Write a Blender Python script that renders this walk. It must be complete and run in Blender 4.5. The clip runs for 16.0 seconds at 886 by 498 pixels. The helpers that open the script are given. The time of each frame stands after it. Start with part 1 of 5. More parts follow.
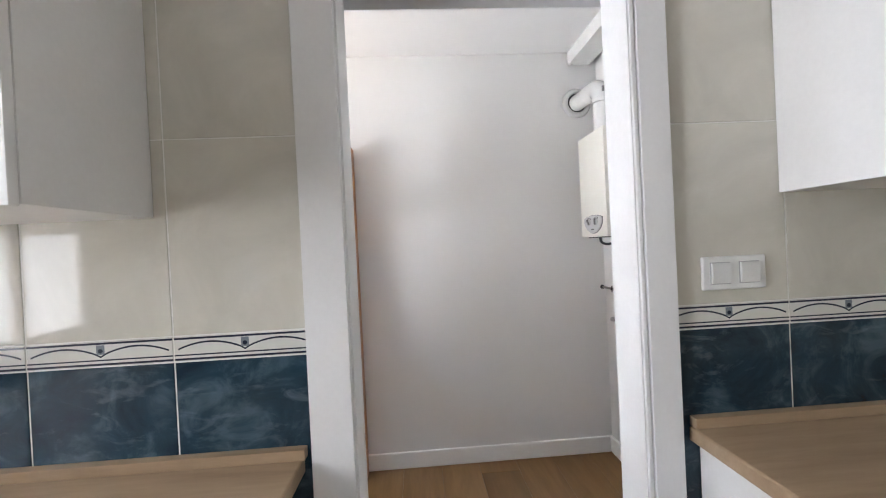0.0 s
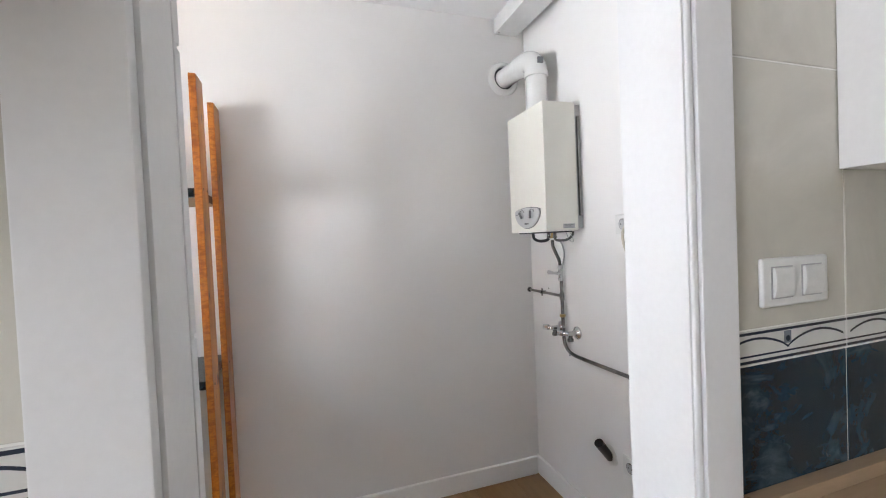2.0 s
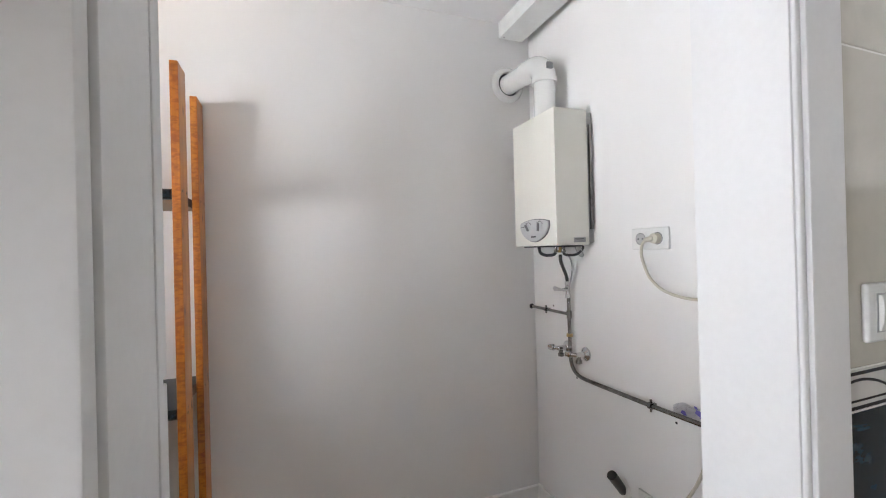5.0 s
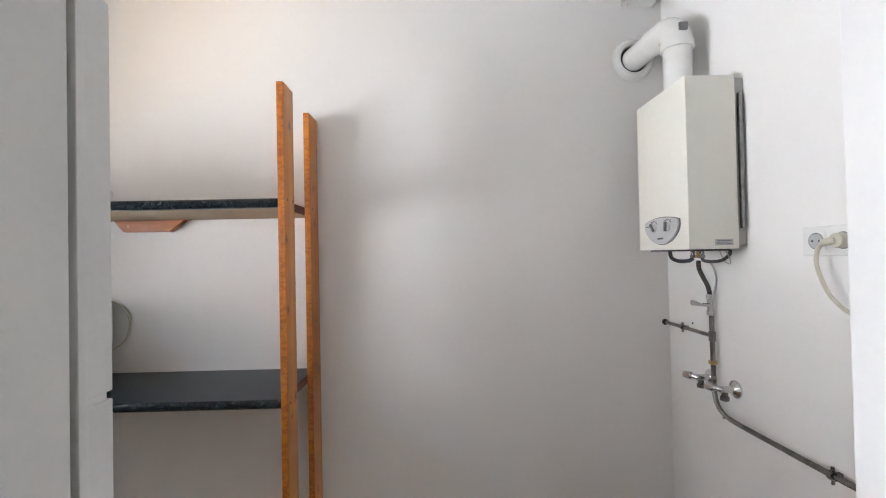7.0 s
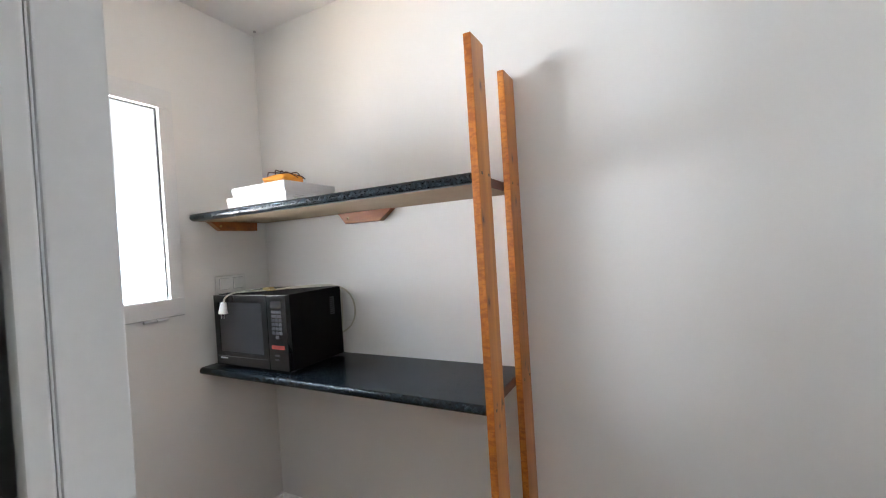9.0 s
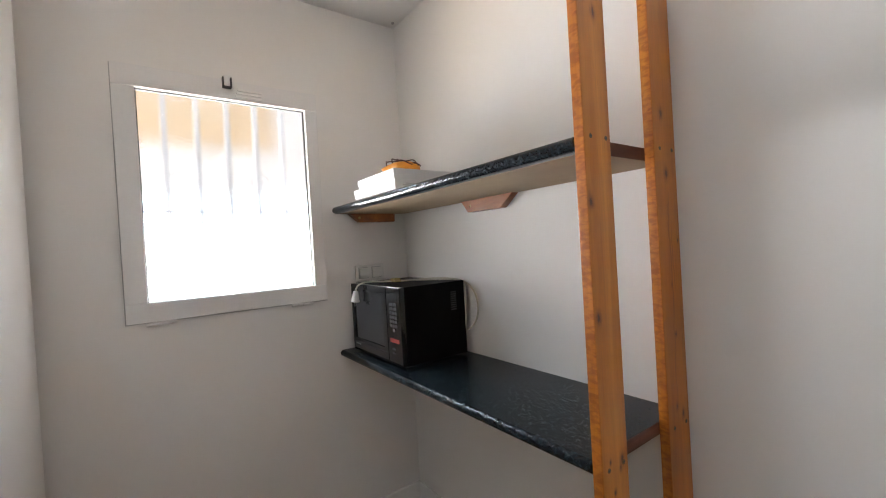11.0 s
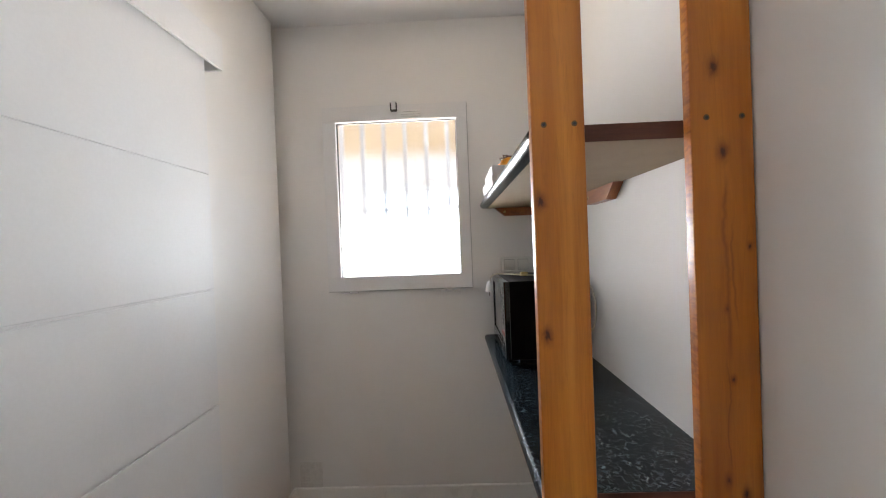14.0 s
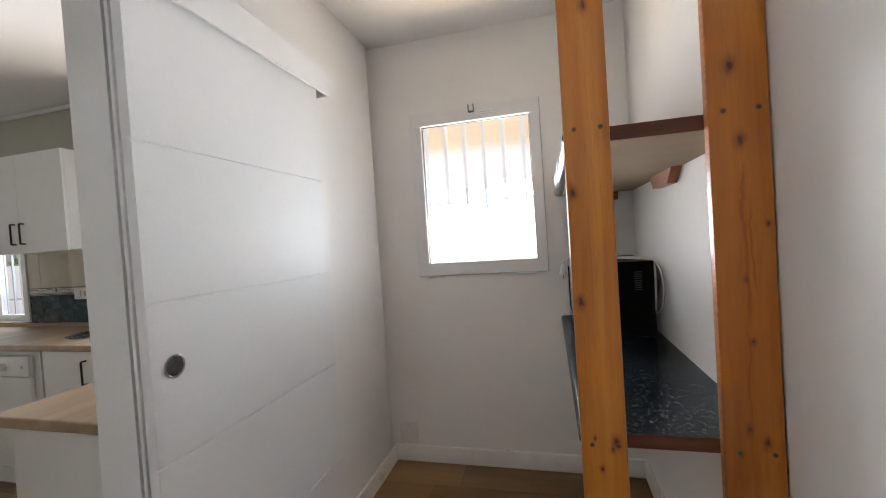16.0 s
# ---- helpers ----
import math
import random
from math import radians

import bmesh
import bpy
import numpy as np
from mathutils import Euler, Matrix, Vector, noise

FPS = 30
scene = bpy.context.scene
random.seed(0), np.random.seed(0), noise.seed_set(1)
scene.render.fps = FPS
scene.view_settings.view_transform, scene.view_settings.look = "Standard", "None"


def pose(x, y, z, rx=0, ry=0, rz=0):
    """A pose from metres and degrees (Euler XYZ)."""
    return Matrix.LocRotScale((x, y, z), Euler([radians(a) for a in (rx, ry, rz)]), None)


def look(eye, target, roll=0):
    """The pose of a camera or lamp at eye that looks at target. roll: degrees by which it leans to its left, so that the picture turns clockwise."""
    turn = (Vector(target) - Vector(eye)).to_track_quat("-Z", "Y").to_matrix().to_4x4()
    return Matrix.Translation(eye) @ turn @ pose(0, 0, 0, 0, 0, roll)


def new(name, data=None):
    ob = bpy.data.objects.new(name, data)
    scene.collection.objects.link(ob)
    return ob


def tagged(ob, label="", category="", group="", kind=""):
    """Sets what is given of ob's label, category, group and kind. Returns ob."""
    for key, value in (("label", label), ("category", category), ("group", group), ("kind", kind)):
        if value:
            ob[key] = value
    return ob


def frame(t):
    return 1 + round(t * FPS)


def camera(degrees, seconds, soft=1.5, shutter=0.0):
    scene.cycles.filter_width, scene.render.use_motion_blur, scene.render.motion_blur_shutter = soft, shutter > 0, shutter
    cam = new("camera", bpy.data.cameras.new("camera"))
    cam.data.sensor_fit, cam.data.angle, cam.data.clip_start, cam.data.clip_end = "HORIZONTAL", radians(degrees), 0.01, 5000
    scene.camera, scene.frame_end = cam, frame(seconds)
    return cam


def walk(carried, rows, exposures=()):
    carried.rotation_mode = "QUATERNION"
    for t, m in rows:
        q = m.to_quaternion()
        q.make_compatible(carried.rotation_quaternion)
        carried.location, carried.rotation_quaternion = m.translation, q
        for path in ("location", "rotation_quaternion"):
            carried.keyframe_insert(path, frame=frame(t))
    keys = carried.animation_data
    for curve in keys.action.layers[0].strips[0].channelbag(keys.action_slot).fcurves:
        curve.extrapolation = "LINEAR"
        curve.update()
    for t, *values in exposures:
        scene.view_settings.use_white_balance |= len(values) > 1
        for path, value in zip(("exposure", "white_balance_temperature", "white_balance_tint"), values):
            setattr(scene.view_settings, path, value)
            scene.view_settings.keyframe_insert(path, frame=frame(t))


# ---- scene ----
cam = camera(94.5, 16.0, 1.1)
PATH = [
    (0, (0.243, 0.09, 1.328), (0.368, 2.086, 1.312), -2.8),
    (0.5, (0.271, 0.245, 1.325), (0.537, 2.227, 1.306), -2.5),
    (1, (0.257, 0.343, 1.316), (0.656, 2.302, 1.288), -2.5),
    (1.5, (0.243, 0.471, 1.315), (0.764, 2.402, 1.275), -2.5),
    (2, (0.229, 0.565, 1.325), (0.854, 2.464, 1.275), -2.5),
    (2.5, (0.221, 0.632, 1.326), (0.929, 2.501, 1.277), -2.3),
    (3, (0.219, 0.671, 1.326), (0.984, 2.519, 1.284), -2.2),
    (5.5, (0.193, 0.728, 1.331), (0.843, 2.619, 1.353), -0.6),
    (6, (0.234, 0.747, 1.333), (0.73, 2.685, 1.358), -0.5),
    (6.5, (0.323, 0.768, 1.338), (0.611, 2.747, 1.367), -0.7),
    (7, (0.396, 0.793, 1.337), (0.424, 2.792, 1.363), -1.2),
    (7.5, (0.407, 0.826, 1.327), (0.191, 2.815, 1.343), -1.6),
    (8, (0.386, 0.930, 1.322), (-0.088, 2.872, 1.308), -2.8),
    (8.5, (0.343, 1.024, 1.321), (-0.360, 2.897, 1.317), -3.3),
    (9, (0.327, 1.084, 1.333), (-0.602, 2.854, 1.315), -3.6),
    (11.5, (0.389, 1.544, 1.329), (-1.353, 2.528, 1.32), -3.0),
    (12, (0.383, 1.649, 1.338), (-1.459, 2.428, 1.336), -2.6),
    (12.5, (0.397, 1.759, 1.331), (-1.522, 2.323, 1.33), -2.4),
    (13, (0.432, 1.903, 1.33), (-1.54, 2.241, 1.327), -2.1),
    (13.5, (0.481, 1.972, 1.32), (-1.514, 2.115, 1.306), -2.1),
    (14, (0.615, 2.005, 1.329), (-1.384, 1.952, 1.31), -2.2),
    (14.5, (0.716, 2.02, 1.335), (-1.274, 1.824, 1.305), -2.5),
    (15, (0.766, 2.057, 1.329), (-1.207, 1.733, 1.295), -2.9),
    (15.5, (0.799, 2.089, 1.323), (-1.157, 1.674, 1.284), -3.3),
    (16, (0.817, 2.105, 1.317), (-1.118, 1.601, 1.271), -3.8),
]
EXPOSURES = [(0.0, 0.40, 6450, 14), (5.5, 0.22, 6500, 14), (7.5, 0.36, 6500, 13), (9.0, 0.46, 6300, 11), (11.5, 0.08, 6750, 13), (16.0, 0.12, 6650, 12)]
walk(cam, [(t, look(eye, target, roll)) for t, eye, target, roll in PATH], EXPOSURES)


# ---- world, sun and window lights ----
world = bpy.data.worlds.new("sky")
scene.world = world
world.use_nodes = True
wn = world.node_tree
sky = wn.nodes.new("ShaderNodeTexSky")
sky.sky_type = "NISHITA"
sky.sun_disc = False
SUN_EL, SUN_AZ = radians(50), radians(75)
sky.sun_elevation, sky.sun_rotation = SUN_EL, SUN_AZ
wn.links.new(sky.outputs["Color"], wn.nodes["Background"].inputs["Color"])
wn.nodes["Background"].inputs["Strength"].default_value = 0.07

sun_data = bpy.data.lights.new("sun", "SUN")
sun_data.energy, sun_data.angle, sun_data.color = 2.9, radians(0.5), (1.0, 0.95, 0.88)
sun = new("sun", sun_data)
sun.matrix_world = look((math.sin(SUN_AZ) * math.cos(SUN_EL), math.cos(SUN_AZ) * math.cos(SUN_EL), math.sin(SUN_EL)), (0, 0, 0))


def window_light(name, eye, target, w, h, watts, colour, spread=150):
    d = bpy.data.lights.new(name, "AREA")
    d.spread = radians(spread)
    d.shape, d.size, d.size_y, d.energy, d.color = "RECTANGLE", w, h, watts, colour
    ob = new(name, d)
    ob.matrix_world = look(eye, target)
    return ob


COOL, WARM = (0.84, 0.92, 1.0), (1.0, 0.90, 0.78)
window_light("pantry_window_sky", (-2.50, 1.50, 3.30), (-0.5, 1.90, 2.15), 1.5, 1.6, 104.0, (0.68, 0.84, 1.0), 125)
window_light("pantry_window_glow", (-2.62, 1.55, 1.06), (-1.4, 1.76, 1.12), 1.50, 0.95, 66.0, (0.92, 0.96, 1.0), 105)
window_light("pantry_window_low_sky", (-2.62, 1.95, 1.25), (-1.4, 1.60, 1.16), 1.20, 0.95, 10.0, (0.68, 0.86, 1.0), 115)
window_light("pantry_window_bounce", (-2.50, 1.50, 0.15), (-1.4, 1.74, 1.15), 1.50, 0.85, 46.0, (1.0, 0.77, 0.52), 105)
window_light("kitchen_window_sky", (-2.10, 0.12, 2.70), (0.0, 0.12, 0.6), 1.0, 1.0, 18.0, COOL)
window_light("kitchen_window_bounce", (-2.00, 0.12, 0.75), (0.4, 0.12, 2.0), 1.0, 0.9, 12.0, WARM)
window_light("kitchen_window_glow", (-1.95, 0.12, 1.5), (0, 0.12, 1.5), 0.70, 1.0, 8.0, COOL)
window_light("kitchen_window_pane", (-1.518, 0.12, 1.5), (0, 0.12, 1.5), 0.74, 1.04, 16.0, (0.90, 0.95, 1.0))
window_light("kitchen_side_light", (-1.95, -2.2, 1.5), (0, -2.2, 1.5), 0.82, 1.1, 26.0, COOL)
# fill lamp added outside an assumed opening in the unseen rear wall
window_light("kitchen_rear_fill", (0.6, -3.02, 1.3), (0.6, 0, 1.3), 1.3, 1.9, 4.0, (0.95, 0.97, 1.0))

# ---- materials ----
def nodes_of(name):
    m = bpy.data.materials.new(name)
    m.use_nodes = True
    return m, m.node_tree.nodes, m.node_tree.links, m.node_tree.nodes["Principled BSDF"]


def noise_node(n, l, scale, stretch=(1, 1, 1), detail=4.0, rough=0.55, distort=0.0, rnd=False, offset=0.0):
    co = n.new("ShaderNodeTexCoord")
    mp = n.new("ShaderNodeMapping")
    mp.inputs["Scale"].default_value = stretch
    mp.inputs["Location"].default_value = (offset, offset * 0.7, offset * 0.3)
    if rnd:
        info = n.new("ShaderNodeObjectInfo")
        comb = n.new("ShaderNodeCombineXYZ")
        mul = n.new("ShaderNodeMath")
        mul.operation = "MULTIPLY"
        mul.inputs[1].default_value = 37.0
        l.new(info.outputs["Random"], mul.inputs[0])
        for k in range(3):
            l.new(mul.outputs[0], comb.inputs[k])
        l.new(comb.outputs[0], mp.inputs["Location"])
    l.new(co.outputs["Object"], mp.inputs["Vector"])
    t = n.new("ShaderNodeTexNoise")
    t.inputs["Scale"].default_value = scale
    t.inputs["Detail"].default_value = detail
    t.inputs["Roughness"].default_value = rough
    t.inputs["Distortion"].default_value = distort
    l.new(mp.outputs["Vector"], t.inputs["Vector"])
    return t


def ramp(n, l, src, stops):
    r = n.new("ShaderNodeValToRGB")
    e = r.color_ramp.elements
    while len(e) < len(stops):
        e.new(0.5)
    for k, (pos, col) in enumerate(stops):
        e[k].position = pos
        e[k].color = (*col, 1) if len(col) == 3 else col
    l.new(src, r.inputs["Fac"])
    return r


def mix(n, l, a, b, fac, kind="MIX"):
    m = n.new("ShaderNodeMix")
    m.data_type, m.blend_type = "RGBA", kind
    for val, sock in ((fac, m.inputs[0]), (a, m.inputs[6]), (b, m.inputs[7])):
        if isinstance(val, (int, float)):
            sock.default_value = val
        elif isinstance(val, tuple):
            sock.default_value = (*val, 1)
        else:
            l.new(val, sock)
    return m.outputs[2]


def bump(n, l, b, height, strength, dist):
    bp = n.new("ShaderNodeBump")
    bp.inputs["Strength"].default_value = strength
    bp.inputs["Distance"].default_value = dist
    l.new(height, bp.inputs["Height"])
    l.new(bp.outputs["Normal"], b.inputs["Normal"])


def surface(name, lo, hi, rough=0.5, scale=3.0, fine=60.0, relief=0.15, dist=0.001, metal=0.0, coat=0.0, rnd=False, gloss_var=0.08, stretch=(1, 1, 1)):
    """Two scales of tone between lo and hi, fine relief, uneven gloss."""
    m, n, l, b = nodes_of(name)
    big = noise_node(n, l, scale, stretch, 3.0, rnd=rnd)
    small = noise_node(n, l, fine, stretch, 3.0, offset=3.1)
    r = ramp(n, l, big.outputs["Fac"], [(0.32, lo), (0.68, hi)])
    mid = tuple((p + q) / 2 for p, q in zip(lo, hi))
    dark = tuple(v * 0.93 for v in mid)
    r2 = ramp(n, l, small.outputs["Fac"], [(0.3, dark), (0.7, hi)])
    l.new(mix(n, l, r.outputs["Color"], r2.outputs["Color"], 0.3), b.inputs["Base Color"])
    rr = n.new("ShaderNodeMapRange")
    rr.inputs["To Min"].default_value = max(rough - gloss_var, 0.02)
    rr.inputs["To Max"].default_value = rough + gloss_var
    l.new(big.outputs["Fac"], rr.inputs["Value"])
    l.new(rr.outputs["Result"], b.inputs["Roughness"])
    b.inputs["Metallic"].default_value = metal
    b.inputs["Coat Weight"].default_value = coat
    if relief:
        bump(n, l, b, small.outputs["Fac"], relief, dist)
    return m


def wall_paint(name, lo, hi, rough=0.55):
    """Rolled paint over uneven plaster."""
    m, n, l, b = nodes_of(name)
    big = noise_node(n, l, 1.3, detail=3.0)
    r = ramp(n, l, big.outputs["Fac"], [(0.3, lo), (0.7, hi)])
    l.new(r.outputs["Color"], b.inputs["Base Color"])
    b.inputs["Roughness"].default_value = rough
    wave = noise_node(n, l, 4.5, (1, 1, 0.6), 2.0, offset=1.3)
    stip = noise_node(n, l, 190.0, detail=2.0, offset=5.0)
    add = n.new("ShaderNodeMath")
    add.operation = "MULTIPLY_ADD"
    add.inputs[1].default_value = 0.018
    l.new(stip.outputs["Fac"], add.inputs[0])
    l.new(wave.outputs["Fac"], add.inputs[2])
    bump(n, l, b, add.outputs[0], 0.55, 0.006)
    return m


def math_node(n, l, kind, a, b=0.0, c=0.0):
    m = n.new("ShaderNodeMath")
    m.operation = kind
    for k, val in enumerate((a, b, c)):
        if isinstance(val, (int, float)):
            m.inputs[k].default_value = val
        else:
            l.new(val, m.inputs[k])
    return m.outputs[0]


def streak(n, l, co, y, z0, z1, half):
    """A wavering dark resin crack along z near one y."""
    sep = n.new("ShaderNodeSeparateXYZ")
    l.new(co.outputs["Object"], sep.inputs[0])
    wave = noise_node(n, l, 8.0, (0.0, 0.0, 1.0), 4.0, 0.6, offset=y * 9.0)
    off = math_node(n, l, "MULTIPLY_ADD", wave.outputs["Fac"], 0.034, y - 0.017)
    gap = math_node(n, l, "ABSOLUTE", math_node(n, l, "SUBTRACT", sep.outputs["Y"], off))
    near = math_node(n, l, "SUBTRACT", 1.0, math_node(n, l, "DIVIDE", gap, half * 2.2))
    reach = math_node(n, l, "ABSOLUTE", math_node(n, l, "SUBTRACT", sep.outputs["Z"], (z0 + z1) / 2))
    ends = math_node(n, l, "MULTIPLY", math_node(n, l, "SUBTRACT", (z1 - z0) / 2, reach), 14.0)
    out = n.new("ShaderNodeMath")
    out.operation, out.use_clamp = "MULTIPLY", True
    l.new(math_node(n, l, "MAXIMUM", near, 0.0), out.inputs[0])
    l.new(math_node(n, l, "MINIMUM", math_node(n, l, "MAXIMUM", ends, 0.0), 0.62), out.inputs[1])
    return out.outputs[0]


def wood(name, lo, mid, hi, along="Z", scale=1.0, rough=0.35, coat=0.0, rnd=False, knots=(), streaks=(), relief=0.15):
    """Grain along one axis, broad figure and fine pores; knots as (along y, z, size)."""
    m, n, l, b = nodes_of(name)
    st = {"X": (0.12, 1, 1), "Y": (1, 0.12, 1), "Z": (1, 1, 0.07)}[along]
    fig = noise_node(n, l, 9.0 * scale, st, 3.0, 0.6, 0.6, rnd=rnd)
    fine = noise_node(n, l, 75.0 * scale, st, 4.0, 0.7, 0.2, rnd=rnd)
    r = ramp(n, l, fig.outputs["Fac"], [(0.28, lo), (0.5, mid), (0.72, hi)])
    r2 = ramp(n, l, fine.outputs["Fac"], [(0.35, tuple(v * 0.72 for v in mid)), (0.62, hi)])
    col = mix(n, l, r.outputs["Color"], r2.outputs["Color"], 0.20)
    if knots:
        co = n.new("ShaderNodeTexCoord")
        wob = noise_node(n, l, 62.0, (1, 1, 0.45), 4.0, 0.65, 1.0)
        for ky, kz, size in knots:
            mp = n.new("ShaderNodeMapping")
            mp.vector_type = "POINT"
            mp.inputs["Location"].default_value = (0, -ky / size, -kz / (size * 1.7))
            mp.inputs["Scale"].default_value = (0.0, 1 / size, 1 / (size * 1.7))
            l.new(co.outputs["Object"], mp.inputs["Vector"])
            ln = n.new("ShaderNodeVectorMath")
            ln.operation = "LENGTH"
            l.new(mp.outputs["Vector"], ln.inputs[0])
            ma = n.new("ShaderNodeMath")
            ma.operation = "MULTIPLY_ADD"
            ma.inputs[1].default_value = 1.6
            l.new(wob.outputs["Fac"], ma.inputs[0])
            l.new(ln.outputs["Value"], ma.inputs[2])
            dv = n.new("ShaderNodeMath")
            dv.operation = "MULTIPLY"
            dv.inputs[1].default_value = 0.4
            l.new(ma.outputs[0], dv.inputs[0])
            k = ramp(n, l, dv.outputs[0], [(0.42, (0.97, 0.97, 0.97)), (0.54, (0.74, 0.74, 0.74)), (0.66, (0.42, 0.42, 0.42)), (0.82, (0.16, 0.16, 0.16)), (1.0, (0, 0, 0))])
            col = mix(n, l, col, (0.19, 0.045, 0.007), k.outputs["Color"])
            core = ramp(n, l, dv.outputs[0], [(0.38, (0.9, 0.9, 0.9)), (0.50, (0, 0, 0))])
            col = mix(n, l, col, (0.065, 0.015, 0.004), core.outputs["Color"])
        for sy, sz0, sz1, half in streaks:
            col = mix(n, l, col, (0.20, 0.050, 0.006), streak(n, l, co, sy, sz0, sz1, half))
        crack = noise_node(n, l, 26.0, (1, 1, 0.045), 3.0, 0.5, 1.6, offset=7.0)
        ck = ramp(n, l, crack.outputs["Fac"], [(0.485, (0, 0, 0)), (0.50, (0.14, 0.14, 0.14)), (0.515, (0, 0, 0))])
        col = mix(n, l, col, (0.20, 0.045, 0.004), ck.outputs["Color"])
        # faces towards y are multiplied by cross bands and come out darker
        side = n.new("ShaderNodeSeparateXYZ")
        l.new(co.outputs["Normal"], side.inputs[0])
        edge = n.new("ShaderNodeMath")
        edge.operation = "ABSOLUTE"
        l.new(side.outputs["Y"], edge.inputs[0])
        cross_band = noise_node(n, l, 95.0, (0.4, 0.4, 1.0), 2.0, 0.5, 0.4, offset=2.0)
        band_tint = ramp(n, l, cross_band.outputs["Fac"], [(0.38, (0.60, 0.46, 0.34)), (0.56, (1.0, 0.97, 0.93))])
        marked = mix(n, l, col, band_tint.outputs["Color"], 0.8, "MULTIPLY")
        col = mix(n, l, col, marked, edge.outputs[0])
    if rnd:
        info = n.new("ShaderNodeObjectInfo")
        rb = ramp(n, l, info.outputs["Random"], [(0.0, (0.78, 0.76, 0.74)), (1.0, (1.12, 1.1, 1.08))])
        col = mix(n, l, col, rb.outputs["Color"], 1.0, "MULTIPLY")
    l.new(col, b.inputs["Base Color"])
    b.inputs["Roughness"].default_value = rough
    b.inputs["Coat Weight"].default_value = coat
    b.inputs["Coat Roughness"].default_value = 0.2
    bump(n, l, b, fine.outputs["Fac"], relief, 0.001)
    return m


def marble_laminate(name):
    m, n, l, b = nodes_of(name)
    a = noise_node(n, l, 92.0, detail=6.0, rough=0.72, distort=1.0)
    c = noise_node(n, l, 13.0, detail=4.0, distort=0.8, offset=2.0)
    r = ramp(n, l, a.outputs["Fac"], [(0.40, (0.003, 0.004, 0.006)), (0.50, (0.007, 0.011, 0.015)), (0.575, (0.021, 0.031, 0.038)), (0.66, (0.075, 0.098, 0.11))])
    r2 = ramp(n, l, c.outputs["Fac"], [(0.35, (0.75, 0.75, 0.75)), (0.7, (1.15, 1.15, 1.15))])
    l.new(mix(n, l, r.outputs["Color"], r2.outputs["Color"], 1.0, "MULTIPLY"), b.inputs["Base Color"])
    b.inputs["Roughness"].default_value = 0.22
    b.inputs["Specular IOR Level"].default_value = 0.22
    return m


def blue_tile(name):
    m, n, l, b = nodes_of(name)
    a = noise_node(n, l, 7.5, (1, 1, 1.2), 6.0, 0.62, 0.8, rnd=True)
    c = noise_node(n, l, 9.0, (0.8, 0.8, 2.2), 5.0, 0.65, 1.2, rnd=True, offset=4.0)
    r = ramp(n, l, a.outputs["Fac"], [(0.36, (0.007, 0.020, 0.034)), (0.52, (0.014, 0.037, 0.058)), (0.66, (0.048, 0.088, 0.115))])
    k = ramp(n, l, c.outputs["Fac"], [(0.57, (0, 0, 0)), (0.72, (0.42, 0.42, 0.42))])
    l.new(mix(n, l, r.outputs["Color"], (0.11, 0.165, 0.20), k.outputs["Color"]), b.inputs["Base Color"])
    b.inputs["Roughness"].default_value = 0.12
    w = noise_node(n, l, 5.0, detail=1.0)
    bump(n, l, b, w.outputs["Fac"], 0.2, 0.002)
    return m


def cream_tile(name):
    m, n, l, b = nodes_of(name)
    a = noise_node(n, l, 5.0, detail=5.0, rough=0.6, distort=0.7, rnd=False)
    r = ramp(n, l, a.outputs["Fac"], [(0.3, (0.53, 0.51, 0.445)), (0.55, (0.61, 0.585, 0.515)), (0.75, (0.67, 0.645, 0.585))])
    l.new(r.outputs["Color"], b.inputs["Base Color"])
    b.inputs["Roughness"].default_value = 0.055
    w = noise_node(n, l, 4.0, detail=1.0)
    bump(n, l, b, w.outputs["Fac"], 0.10, 0.002)
    return m


def plain(name, col, rough=0.5, metal=0.0, coat=0.0):
    m = surface(name, tuple(v * 0.94 for v in col), tuple(min(v * 1.04, 1) for v in col), rough, 14.0, 220.0, 0.04, 0.0004, metal, coat, gloss_var=0.04)
    return m


def frosted(name):
    m, n, l, b = nodes_of(name)
    b.inputs["Base Color"].default_value = (0.97, 0.98, 0.98, 1)
    b.inputs["Transmission Weight"].default_value = 1.0
    b.inputs["Roughness"].default_value = 0.15
    b.inputs["IOR"].default_value = 1.4
    t = noise_node(n, l, 210.0, detail=1.0)
    bump(n, l, b, t.outputs["Fac"], 0.6, 0.001)
    return m


def clear_glass(name):
    m, n, l, b = nodes_of(name)
    b.inputs["Base Color"].default_value = (1, 1, 1, 1)
    b.inputs["Transmission Weight"].default_value = 1.0
    b.inputs["Roughness"].default_value = 0.0
    return m


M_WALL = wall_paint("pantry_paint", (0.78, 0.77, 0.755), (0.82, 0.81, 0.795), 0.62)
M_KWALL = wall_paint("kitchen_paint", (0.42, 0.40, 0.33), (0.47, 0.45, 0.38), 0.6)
M_CEIL = wall_paint("ceiling_paint", (0.76, 0.755, 0.75), (0.80, 0.795, 0.79), 0.7)
M_TRIM = surface("white_lacquer", (0.76, 0.76, 0.76), (0.79, 0.79, 0.79), 0.42, 1.2, 90.0, 0.015)
M_DOOR = surface("door_lacquer", (0.77, 0.775, 0.78), (0.80, 0.80, 0.805), 0.55, 1.5, 120.0, 0.04)
M_SKIRT = surface("skirting_paint", (0.84, 0.835, 0.82), (0.88, 0.875, 0.865), 0.3, 6.0, 80.0, 0.1)
M_CREAM = cream_tile("cream_glazed_tile")
M_BLUE = blue_tile("blue_glazed_tile")
M_GROUT = surface("grout", (0.70, 0.69, 0.65), (0.78, 0.77, 0.73), 0.85, 20.0, 300.0, 0.3)
